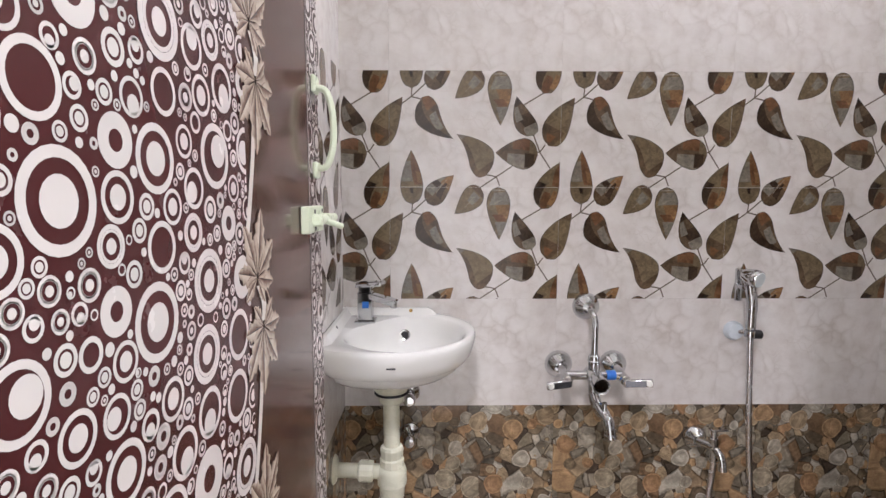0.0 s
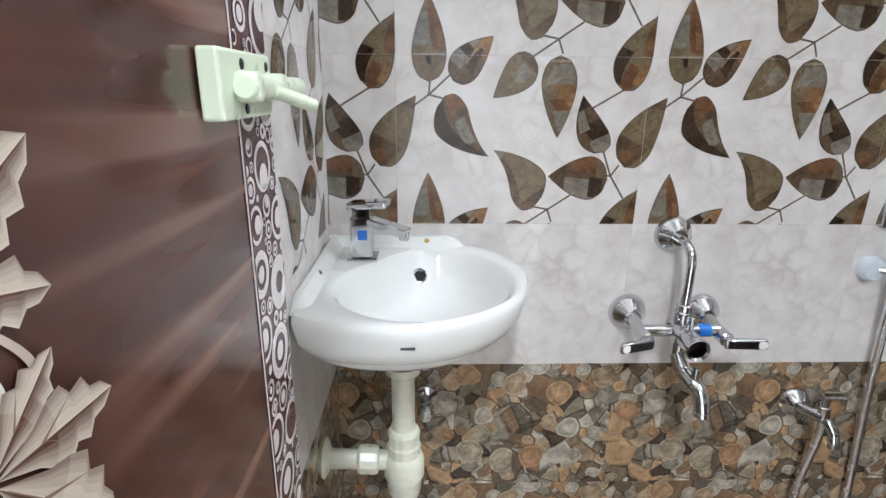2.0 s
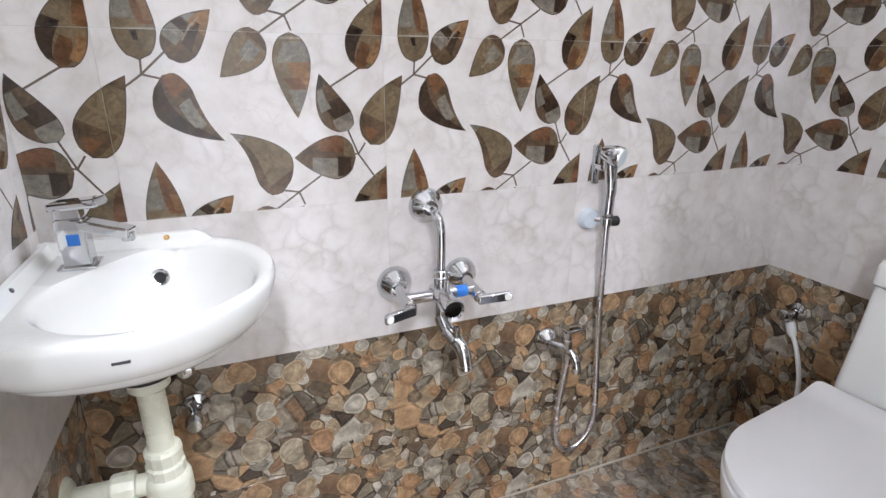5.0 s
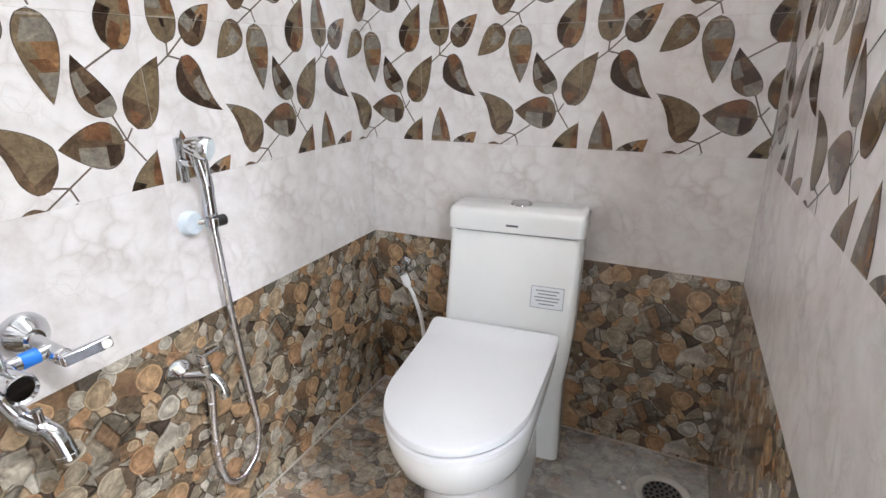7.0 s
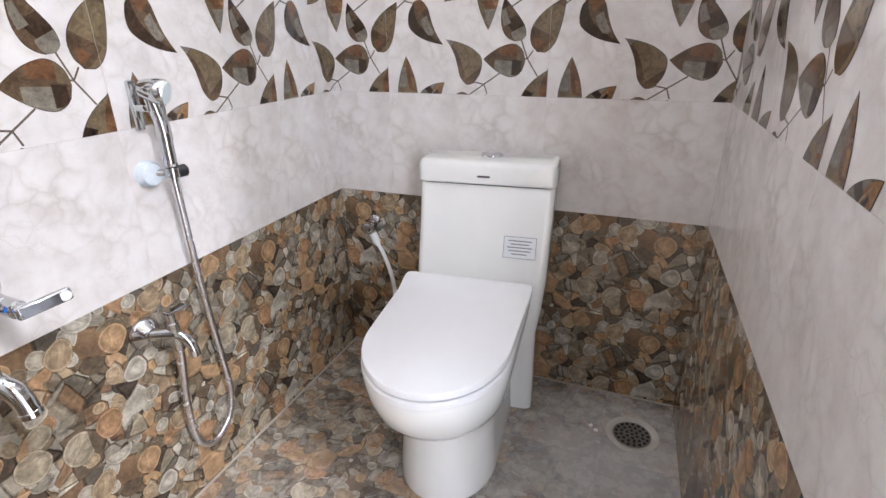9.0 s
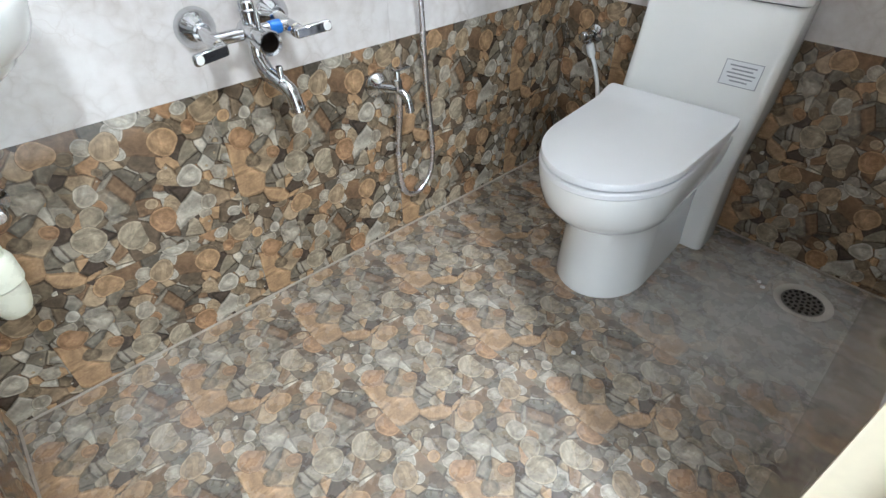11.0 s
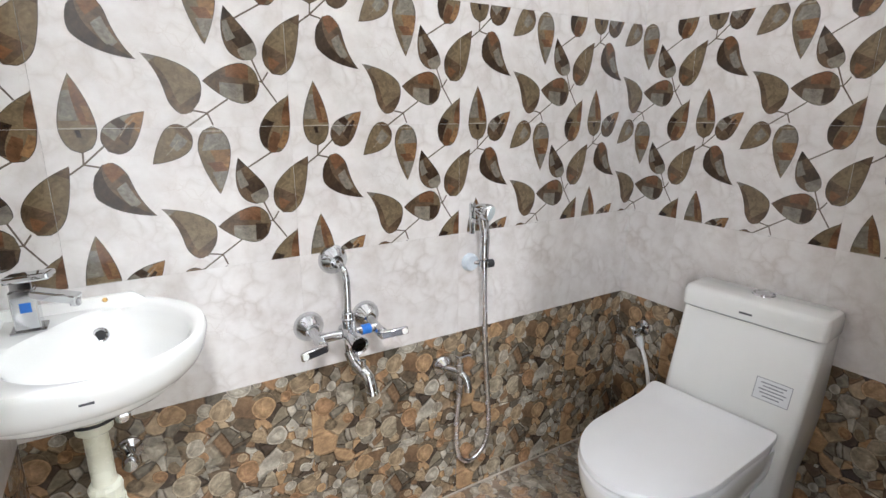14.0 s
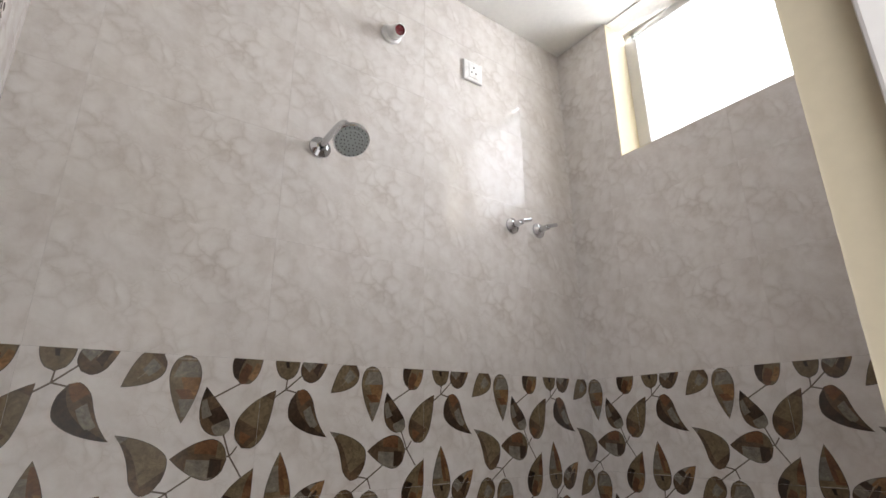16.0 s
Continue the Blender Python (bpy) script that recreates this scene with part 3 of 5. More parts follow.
    part("bolt_knob", bm, PVC, latch, smooth=True)
    bm = bmesh.new()
    for y, z in ((0.745, 1.1165), (0.792, 1.1165), (0.748, 1.0915)):
        rod(bm, (DX + 0.0125, y, z), (DX + 0.0138, y, z), 0.0033, n=12)
    part("screw", bm, DARK, latch)
    # bowed pull handle above it
    pts = smooth_path([(DX + 0.004, 0.800, 1.30), (DX + 0.020, 0.804, 1.296), (DX + 0.028, 0.806, 1.27), (DX + 0.030, 0.806, 1.235), (DX + 0.027, 0.806, 1.205), (DX + 0.018, 0.804, 1.183), (DX + 0.004, 0.800, 1.180)], 8)
    bm = tube(pts, 0.0052, 12)
    for v in bm.verts:
        v.co.y = 0.804 + (v.co.y - 0.804) * 1.8
    part("pull_handle", bm, PVC, d, "pale plastic bow handle", True)
    bm = boxes((DX + 0.001, DX + 0.008, 0.786, 0.816, 1.292, 1.318), (DX + 0.001, DX + 0.008, 0.786, 0.816, 1.165, 1.19), bevel=0.003)
    part("handle_plate", bm, PVC, d)
    bm = bmesh.new()
    for z in (0.25, 1.0, 1.75):
        rod(bm, (DX + 0.004, D0 - 0.006, z), (DX + 0.004, D0 - 0.006, z + 0.09), 0.006)
    part("hinge", bm, METAL, d)


bathroom_door()


# ---- corner wash basin ----
def wash_basin():
    cx, cy, R = -0.13, 1.215, 0.2
    n = 72
    b = thing("wash_basin", (cx, cy, 0.69), "white glazed ceramic corner wash basin fixed to the tiled walls", "wash basin")

    def edge(th, grow=0.0):
        c, s = math.cos(th), math.sin(th)
        deg = math.degrees(th) % 360
        r = R + grow if not 90 < deg < 180 else 0.4
        if 180 <= deg <= 270:
            r = R / (abs(c) ** 2.6 + abs(s) ** 2.6) ** (1 / 2.6)
        if c < 0:
            r = min(r, (cx - W - 0.001) / -c)
        if s > 0:
            r = min(r, (N - 0.001 - cy) / s)
        return r

    def outline(k, z, grow=0.0):
        return [Vector((k * edge(2 * math.pi * i / n, grow) * math.cos(2 * math.pi * i / n), k * edge(2 * math.pi * i / n, grow) * math.sin(2 * math.pi * i / n), z - 0.69)) for i in range(n)]

    def bowl(rx, ry, z, ox=0.030, oy=-0.018, flatten=1.0):
        # drawn in towards the corner, where the tap stands
        k = [1 - 0.30 * flatten * max(0.0, math.cos(2 * math.pi * i / n - radians(137))) ** 3 for i in range(n)]
        return [Vector((ox + k[i] * rx * math.cos(2 * math.pi * i / n), oy + k[i] * ry * math.sin(2 * math.pi * i / n), z - 0.69)) for i in range(n)]

    rings = [bowl(0.038, 0.038, 0.684, 0.015, 0.0), bowl(0.05, 0.05, 0.694, 0.015, 0.0), outline(0.36, 0.704), outline(0.56, 0.713), outline(0.72, 0.726), outline(0.80, 0.738), outline(0.818, 0.749), outline(0.820, 0.7535), outline(0.885, 0.7540), outline(0.925, 0.762), outline(0.963, 0.777),
             outline(0.988, 0.796), outline(1.0, 0.809), outline(0.996, 0.816), outline(0.982, 0.8205), outline(0.958, 0.8215),
             bowl(0.150, 0.168, 0.8205), bowl(0.144, 0.162, 0.8165), bowl(0.138, 0.154, 0.806), bowl(0.128, 0.142, 0.782), bowl(0.110, 0.117, 0.750), bowl(0.074, 0.075, 0.729), bowl(0.022, 0.022, 0.722)]
    bm = loft(rings, caps=(True, True))
    part("bowl", bm, CERAMIC, b, smooth=True)
    # raised ledges along both walls
    x0, y1 = W - cx + 0.001, N - cy - 0.001
    bm = bmesh.new()
    for a0, a1, yy in ((x0, 0.118, "n"), (-0.155, y1, "w")):
        prof = [(0.0, 0.10), (0.0, 0.145), (0.006, 0.149), (0.014, 0.148), (0.019, 0.140), (0.026, 0.131), (0.036, 0.126)]
        secs = []
        m = 24
        for i in range(m + 1):
            t = i / m
            u = a0 + (a1 - a0) * t
            free = (a1 - u) if yy == "n" else (u - a0)
            k = min(1.0, max(0.0, free / 0.035))
            k = k * k * (3 - 2 * k)
            sec = []
            for w, h in prof:
                hh = 0.126 + (h - 0.126) * k if h > 0.126 else h
                sec.append(Vector((u, y1 - w, hh)) if yy == "n" else Vector((x0 + w, u, hh)))
            secs.append(sec)
        loft(secs, close=False, bm=bm)
    part("back_ledge", bm, CERAMIC, b, smooth=True)
    # overflow ring, waste and small marks
    m = along((cx + 0.024, 1.3165, 0.7775), (cx + 0.024, 1.295, 0.7855))
    m = b.matrix_world.inverted() @ m
    part("overflow_ring", lathe([(0.0095, -0.004), (0.0095, 0.002), (0.0125, 0.0025), (0.0145, 0.0), (0.0145, -0.004)], 24, m), CHROME, b, "chrome overflow ring", True)
    # a black disc gives the overflow its shaded inside
    part("overflow_hole", lathe([(0.0, 0.0012), (0.0098, 0.0012), (0.0098, -0.003)], 20, m), DARK, b)
    part("waste", lathe([(0.0, 0.005), (0.016, 0.005), (0.021, 0.003), (0.023, 0.0)], 28, Matrix.Translation((0.030, -0.018, 0.032))), CHROME, b, "chrome waste grate", True)
    part("tap_hole_plug", lathe([(0.0, 0.002), (0.004, 0.002), (0.005, 0.0)], 16, along((0.038, y1 - 0.0175, 0.142), (0.038, y1 - 0.04, 0.158))), BRASS, b)
    part("tap_hole_plug", lathe([(0.0, 0.002), (0.003, 0.002), (0.004, 0.0)], 16, along((x0 + 0.0175, -0.03, 0.142), (x0 + 0.04, -0.03, 0.158))), DARKGREY, b)
    bm = boxes((-0.011, 0.011, -0.0016, 0.0016, -0.0022, 0.0022))
    bmesh.ops.transform(bm, matrix=pose(-0.0575, 0.051, 0.110, 0, 0, 48), verts=bm.verts)
    part("printed_mark", bm, DARKGREY, b)
    part("front_mark", boxes((0.004, 0.023, -0.1965, -0.1930, 0.0965, 0.0998)), DARKGREY, b)
    # pillar tap at the corner, spout towards the bowl
    t = thing("basin_tap", (-0.203, 1.292, 0.822), "square chrome basin tap with a blue sticker, on the basin's corner", "tap")
    part("base_plate", boxes((-0.026, 0.026, -0.024, 0.024, -0.001, 0.004), bevel=0.0015), CHROME, t)
    part("body", boxes((-0.019, 0.019, -0.018, 0.018, 0.003, 0.075), bevel=0.003), CHROME, t)
    bm = boxes((0.0, 0.085, -0.014, 0.014, -0.008, 0.008), bevel=0.003)
    bmesh.ops.transform(bm, matrix=pose(0.0, 0, 0.068, 0, 12, -18), verts=bm.verts)
    part("spout", bm, CHROME, t)
    bm = bmesh.new()
    rod(bm, (0.073, -0.024, 0.052), (0.073, -0.024, 0.038), 0.009)
    part("aerator", bm, CHROME, t, smooth=True)
    bm = boxes((-0.022, 0.05, -0.017, 0.017, -0.006, 0.007), bevel=0.004)
    bmesh.ops.transform(bm, matrix=pose(0.0, 0, 0.093, 0, -6, -18), verts=bm.verts)
    part("lever", bm, CHROME, t)
    part("neck", boxes((-0.016, 0.016, -0.015, 0.015, 0.074, 0.09), bevel=0.002), CHROME, t)
    part("sticker", boxes((-0.006, 0.010, -0.0189, -0.0183, 0.036, 0.053)), BLUE, t, "blue square sticker")


BRASS = chrome("brass", (0.55, 0.36, 0.14), 0.3)
DARKGREY = gloss("dark_grey_print", (0.06, 0.06, 0.065), 0.4)
BLUE = gloss("blue_sticker", (0.02, 0.16, 0.55), 0.4)
wash_basin()
PLASTIC = gloss("off_white_plastic_pipe", (0.74, 0.74, 0.60), 0.28, 0.04)
RUBBER = gloss("black_rubber", (0.015, 0.015, 0.015), 0.5)


def bottle_trap():
    t = thing("bottle_trap", (-0.133, 1.215, 0.38), "off-white plastic bottle trap under the wash basin", "waste pipe")
    part("outlet", lathe([(0.0, 0.318), (0.040, 0.318), (0.046, 0.307), (0.044, 0.296), (0.036, 0.285), (0.0, 0.285)], 32), PLASTIC, t, smooth=True)
    part("gasket", lathe([(0.030, 0.288), (0.041, 0.288), (0.041, 0.283), (0.030, 0.283)], 32), RUBBER, t)
    part("collar", lathe([(0.024, 0.285), (0.030, 0.283), (0.030, 0.262), (0.026, 0.258), (0.020, 0.256)], 32), PLASTIC, t, smooth=True)
    part("tailpipe", lathe([(0.020, 0.275), (0.020, 0.14)], 28), PLASTIC, t, smooth=True)
    part("top_nut", lathe([(0.02, 0.150), (0.026, 0.148), (0.029, 0.142), (0.027, 0.120), (0.030, 0.116), (0.030, 0.098), (0.025, 0.094)], 12), PLASTIC, t)
    part("cup", lathe([(0.025, 0.10), (0.033, 0.094), (0.036, 0.085), (0.036, 0.052), (0.032, 0.048), (0.030, 0.02), (0.025, 0.003), (0.020, -0.008), (0.0, -0.010)], 32), PLASTIC, t, smooth=True)
    bm = lathe([(0.0, 0.03), (0.018, 0.03), (0.018, 0.148)], 24, along((0, 0, 0.080), (-0.14, 0.0, 0.086)))
    part("side_pipe", bm, PLASTIC, t, smooth=True)
    bm = lathe([(0.018, 0.045), (0.025, 0.047), (0.026, 0.052), (0.026, 0.078), (0.023, 0.082), (0.018, 0.084)], 12, along((0, 0, 0.080), (-0.14, 0.0, 0.086)))
    part("side_nut", bm, PLASTIC, t)
    bm = lathe([(0.018, 0.132), (0.030, 0.136), (0.036, 0.142), (0.037, 0.148), (0.0, 0.148)], 28, along((0, 0, 0.080), (-0.14, 0.0, 0.086)))
    part("wall_flange", bm, PLASTIC, t, smooth=True)


bottle_trap()


def angle_stop(at, normal, out, label, hose=None):
    """A small chrome wall valve; normal points off the wall, out is where its outlet points."""
    a = thing("angle_valve", at, label, "valve")
    nrm, out = Vector(normal), Vector(out)
    o = Vector((0, 0, 0))
    part("flange", lathe([(0.027, 0.0), (0.026, 0.005), (0.018, 0.010), (0.012, 0.012)], 28, along(o, nrm)), CHROME, a, smooth=True)
    bm = bmesh.new()
    rod(bm, o, nrm * 0.045, 0.0105)
    rod(bm, nrm * 0.030, nrm * 0.030 + out * 0.030, 0.009)
    part("body", bm, CHROME, a, smooth=True)
    part("knob", lathe([(0.0, 0.074), (0.012, 0.073), (0.016, 0.066), (0.017, 0.050), (0.013, 0.043), (0.0, 0.043)], 20, along(o, nrm)), CHROME, a, smooth=True)
    return a


angle_stop((-0.095, N, 0.60), (0, -1, 0), (-0.3, 0, 1), "chrome angle valve on the pebble-printed tiles behind the trap")
angle_stop((-0.095, N, 0.485), (0, -1, 0), (-0.3, 0, 1), "chrome angle valve low on the pebble-printed tiles")
h = thing("supply_hose", (-0.11, 1.33, 0.52), "white plastic supply hose behind the waste pipe", "hose")
part("hose", tube(smooth_path([(0.005, 0.022, 0.13), (0.0, 0.01, 0.16), (-0.02, -0.02, 0.2), (-0.05, -0.03, 0.26)], 8), 0.009, 12), PLASTIC, h, smooth=True)


# ---- one-piece toilet ----
def toilet():
    CY = 0.877
    t = thing("toilet", Matrix.Translation((1.238, CY, 0.0)) @ Matrix.Rotation(radians(5.4), 4, "Z") @ Matrix.Translation((-0.10, 0, 0)), "white glazed one-piece toilet with closed lid and tall cistern", "toilet")
    n = 64

    def dee(x0, x1, hw, z, hwb=None, p=2.0, sy=0.16, sx=0.35):
        """Plan outline rounded towards the front (x0) and square at the back (x1)."""
        hwb = hw if hwb is None else hwb
        xm = x0 + min(hw * 1.25, (x1 - x0) * 0.6)
        pts = []
        for i in range(n):
            a = 2 * math.pi * (i + 0.5) / n
            c, s = math.cos(a), math.sin(a)
            if c < 0:
                y = hw * math.copysign(abs(s) ** (2 / p), s)
                x = xm - (xm - x0) * abs(c) ** (2 / p)
            else:
                k = abs(s) ** sy if abs(s) > 1e-6 else 0
                x = xm + (x1 - xm) * min(1.0, abs(c) ** sx)
                f = (x - xm) / max(1e-6, x1 - xm)
                y = (hw + (hwb - hw) * f * f) * math.copysign(k, s)
            pts.append(Vector((x - 1.15, y, z)))
        return pts

    part("body", loft([
        dee(0.918, 1.40, 0.121, 0.0, 0.122), dee(0.916, 1.40, 0.121, 0.012, 0.122), dee(0.921, 1.40, 0.119, 0.05, 0.120), dee(0.926, 1.40, 0.116, 0.15, 0.118), dee(0.916, 1.41, 0.118, 0.205, 0.121),
        dee(0.878, 1.41, 0.128, 0.235, 0.133), dee(0.838, 1.41, 0.144, 0.258, 0.147), dee(0.812, 1.41, 0.153, 0.29, 0.155), dee(0.797, 1.41, 0.159, 0.33, 0.163), dee(0.792, 1.41, 0.161, 0.362, 0.168), dee(0.795, 1.41, 0.159, 0.370, 0.168)], caps=(True, True)), CERAMIC, t, smooth=True)
    part("seat", loft([dee(0.794, 1.285, 0.158, 0.371, 0.166), dee(0.789, 1.288, 0.162, 0.375, 0.170), dee(0.789, 1.288, 0.162, 0.385, 0.170), dee(0.793, 1.285, 0.159, 0.389, 0.167)], caps=(True, True)), SEAT, t, "white plastic seat", True)
    # flat lid, square at the back, where its hinge strip turns up
    rings = [dee(x0, x1, hw, z, hb, 2.0, 0.07, 0.11) for x0, x1, hw, z, hb in (
        (0.796, 1.256, 0.157, 0.392, 0.169), (0.791, 1.259, 0.160, 0.395, 0.173), (0.791, 1.259, 0.160, 0.407, 0.173), (0.7925, 1.258, 0.159, 0.4095, 0.172), (0.796, 1.255, 0.156, 0.4105, 0.170))]
    for r in rings:
        for v in r:
            v.z += 0.016 * min(1.0, max(0.0, (v.x + 1.15 - 1.19) / 0.066))
    bm = loft(rings, caps=(True, False))
    bm.verts.ensure_lookup_table()
    top = bm.verts[len(bm.verts) - n:]
    for i in range(n // 2 - 1):
        bm.faces.new((top[i], top[i + 1], top[n - 2 - i], top[n - 1 - i]))
    bmesh.ops.recalc_face_normals(bm, faces=bm.faces)
    part("lid", bm, SEAT, t, "white plastic lid, closed", True)

    def slab(x0, x1, hw, z, r=0.02):
        pts = []
        for sx, sy, a0 in ((1, 1, 0), (-1, 1, 90), (-1, -1, 180), (1, -1, 270)):
            for k in range(6):
                a = radians(a0 + 18 * k)
                px = (x1 - r if sx > 0 else x0 + r) + r * math.cos(a)
                py = sy * (hw + 0.003 - r) + r * math.sin(a) - 0.024
                pts.append(Vector((px - 1.15, py, z)))
        return pts

    part("cistern", loft([slab(1.30, 1.440, 0.150, 0.0), slab(1.298, 1.445, 0.150, 0.25), slab(1.272, 1.452, 0.163, 0.34), slab(1.275, 1.455, 0.170, 0.42), slab(1.312, 1.458, 0.172, 0.54), slab(1.340, 1.460, 0.174, 0.648), slab(1.345, 1.460, 0.173, 0.652)], caps=(True, True)), CERAMIC, t, smooth=True)
    part("cistern_lid", loft([slab(1.337, 1.461, 0.176, 0.655), slab(1.333, 1.463, 0.178, 0.659), slab(1.335, 1.463, 0.178, 0.700), slab(1.342, 1.461, 0.174, 0.710), slab(1.352, 1.455, 0.168, 0.713)], caps=(True, True)), CERAMIC, t, "white ceramic cistern lid", True)
    part("cistern_joint", loft([slab(1.344, 1.458, 0.170, 0.650), slab(1.344, 1.458, 0.170, 0.657)]), DARKGREY, t)
    part("flush_button", lathe([(0.0, 0.7165), (0.021, 0.7165), (0.022, 0.7150), (0.0235, 0.7150), (0.0245, 0.7175), (0.028, 0.7170), (0.029, 0.712)], 36, Matrix.Translation((0.272, -0.024, 0))), CHROME, t, "round chrome flush button", True)
    part("brand_mark", boxes((0.1825, 0.1835, -0.036, -0.004, 0.674, 0.679)), DARKGREY, t)
    for s in (-1, 1):
        bm = bmesh.new()
        rod(bm, (0.108, s * 0.10 - 0.02, 0.398), (0.108, s * 0.10 + 0.02, 0.398), 0.009)
        part("lid_hinge", bm, SEAT, t, smooth=True)
    # pasted paper label with printed lines
    lab = part("label", boxes((-0.0004, 0.0, -0.042, 0.042, -0.028, 0.028)), PAPER, t, "small pasted paper label with grey print")
    lab.matrix_local = pose(0.1505, -0.125, 0.505, 0, 17.3, 0) @ Matrix.Translation((-0.0035, 0, 0))
    bm = bmesh.new()
    for i, w in enumerate((0.030, 0.024, 0.032, 0.028, 0.020)):
        z = 0.017 - i * 0.0085
        box(bm, -0.0008, -0.0004, -w, w, z - 0.0016, z + 0.0016)
    for a in ((-0.042, 0.042, 0.0265, 0.028), (-0.042, 0.042, -0.028, -0.0265), (-0.042, -0.0405, -0.0265, 0.0265), (0.0405, 0.042, -0.0265, 0.0265)):
        box(bm, -0.0008, -0.0004, *a)
    part("print_lines", bm, GREYPRINT, lab)


SEAT = gloss("white_seat_plastic", (0.82, 0.82, 0.82), 0.16, 0.01)
PAPER = gloss("grey_white_label", (0.70, 0.71, 0.71), 0.4)
GREYPRINT = gloss("grey_print", (0.25, 0.26, 0.27), 0.5)
toilet()
v = angle_stop((E, 1.268, 0.457), (-1, 0, 0), (0, 0.0, -1), "chrome angle valve on the tiled wall beside the cistern")
HOSEWHITE = gloss("white_hose_plastic", (0.80, 0.80, 0.79), 0.3)
h = thing("inlet_hose", (E - 0.035, 1.250, 0.42), "white flexible inlet hose from the valve to the cistern", "hose")
part("hose_nut", lathe([(0.0, 0.0), (0.012, 0.0), (0.013, 0.03), (0.008, 0.042)], 16, along((0.001, 0.012, 0.012), (0.0, -0.012, -0.04))), HOSEWHITE, h, "white plastic nut", True)
part("hose", tube(smooth_path([(0.0, -0.004, -0.02), (-0.006, -0.028, -0.055), (-0.018, -0.058, -0.12), (-0.030, -0.075, -0.19), (-0.034, -0.085, -0.27)], 10), 0.0065, 12), HOSEWHITE, h, smooth=True)


# ---- wall mixer with shower riser ----
def flange(bm, x, z, r=0.033, d=0.028):
    return lathe([(r, 0.0), (r, 0.003), (r * 0.86, d * 0.45), (r * 0.5, d * 0.85), (r * 0.42, d), (0.0, d)], 36, along((x, N, z), (x, N - 1, z)), bm)


# chrome darkened for the knob cup's reflection and the levers' dark fronts
DARKENED_CHROME = chrome("darkened_chrome", (0.10, 0.10, 0.11), 0.12)


def wall_mixer():
    t = thing("wall_mixer", (0.385, N, 0.67), "chrome wall mixer with two lever handles and riser pipe", "mixer tap")
    inv = Matrix.Translation((-0.385, -N, -0.67))

    def add(name, bm, mat=CHROME, parent=None, label="", smooth=True):
        bmesh.ops.transform(bm, matrix=inv, verts=bm.verts)
        return part(name, bm, mat, parent or t, label, smooth)

    for x in (0.312, 0.462):
        add("wall_flange", flange(bmesh.new(), x, 0.678, 0.038, 0.034))
        bm = bmesh.new()
        rod(bm, (x, N - 0.03, 0.678), (x, N - 0.075, 0.668), 0.012)
        add("inlet_elbow", bm)
    add("wall_flange", flange(bmesh.new(), 0.383, 0.840, 0.037, 0.030))
    bm = tube(smooth_path([(0.383, N - 0.02, 0.840), (0.383, N - 0.055, 0.838), (0.385, N - 0.078, 0.818), (0.386, N - 0.080, 0.78), (0.386, N - 0.078, 0.70)], 10), 0.0085, 18)
    add("riser_pipe", bm)
    bm = bmesh.new()
    rod(bm, (0.386, N - 0.078, 0.728), (0.386, N - 0.078, 0.700), 0.0145)
    rod(bm, (0.386, N - 0.078, 0.715), (0.386, N - 0.078, 0.708), 0.017)
    add("riser_nut", bm)
    bm = bmesh.new()
    rod(bm, (0.312, N - 0.075, 0.672), (0.462, N - 0.075, 0.672), 0.0115)
    lathe([(0.0, 0.0), (0.018, 0.0), (0.021, 0.006), (0.021, 0.05), (0.018, 0.056), (0, 0.056)], 28, along((0.386, N - 0.05, 0.672), (0.386, N - 0.15, 0.668)), bm)
    rod(bm, (0.386, N - 0.078, 0.705), (0.386, N - 0.078, 0.610), 0.014, 0.012)
    add("body", bm)
    bm = bmesh.new()
    rod(bm, (0.418, N - 0.075, 0.672), (0.445, N - 0.075, 0.672), 0.0125)
    add("sticker_band", bm, BLUE, None, "blue sticker band")
    # diverter knob facing the room
    knob = add("diverter_knob", lathe([(0.0, 0.012), (0.016, 0.012), (0.019, 0.006), (0.0225, 0.045), (0.0205, 0.049), (0.017, 0.044), (0.0, 0.042)], 32, along((0.386, N - 0.10, 0.670), (0.386, N - 0.2, 0.664))))
    # the cup's dark reflection is put in as a darkened disc
    add("knob_cup_reflection", lathe([(0.0, 0.0425), (0.0165, 0.0445)], 28, along((0.386, N - 0.10, 0.670), (0.386, N - 0.2, 0.664))), DARKENED_CHROME, knob)
    bm = bmesh.new()
    rod(bm, (0.386, N - 0.112, 0.68), (0.386, N - 0.112, 0.715), 0.004)
    add("diverter_pin", bm)
    for x, dx in ((0.312, -0.075), (0.462, 0.080)):
        d = Vector((dx, -0.024, 0.010 if dx > 0 else 0.0)).normalized()
        hub = Vector((x, N - 0.08, 0.668))
        bm = bmesh.new()
        rod(bm, hub + Vector((0, 0.01, 0)), hub + Vector((0, -0.026, -0.002)), 0.0135)
        rod(bm, hub + Vector((0, -0.024, -0.002)), hub + Vector((0, -0.036, -0.002)), 0.0115, 0.009)
        add("valve_head", bm)
        f = -1 if dx > 0 else 1
        q = Matrix.Translation(hub + Vector((0, -0.034, -0.004))) @ Vector((1, 0, 0)).rotation_difference(d).to_matrix().to_4x4()
        bm = boxes((-0.010, 0.062, -0.006, 0.006, -0.0105, 0.0105), bevel=0.0055, seg=3)
        bmesh.ops.transform(bm, matrix=q, verts=bm.verts)
        lever = add("lever", bm, CHROME, None, "flat chrome lever")
        bm = boxes((-0.004, 0.046, f * 0.0063 - 0.0005, f * 0.0063 + 0.0005, -0.0080, 0.0080), bevel=0.0004, seg=1)
        bmesh.ops.transform(bm, matrix=q, verts=bm.verts)
        add("lever_inset", bm, DARKENED_CHROME, lever, "dark inset of the lever")
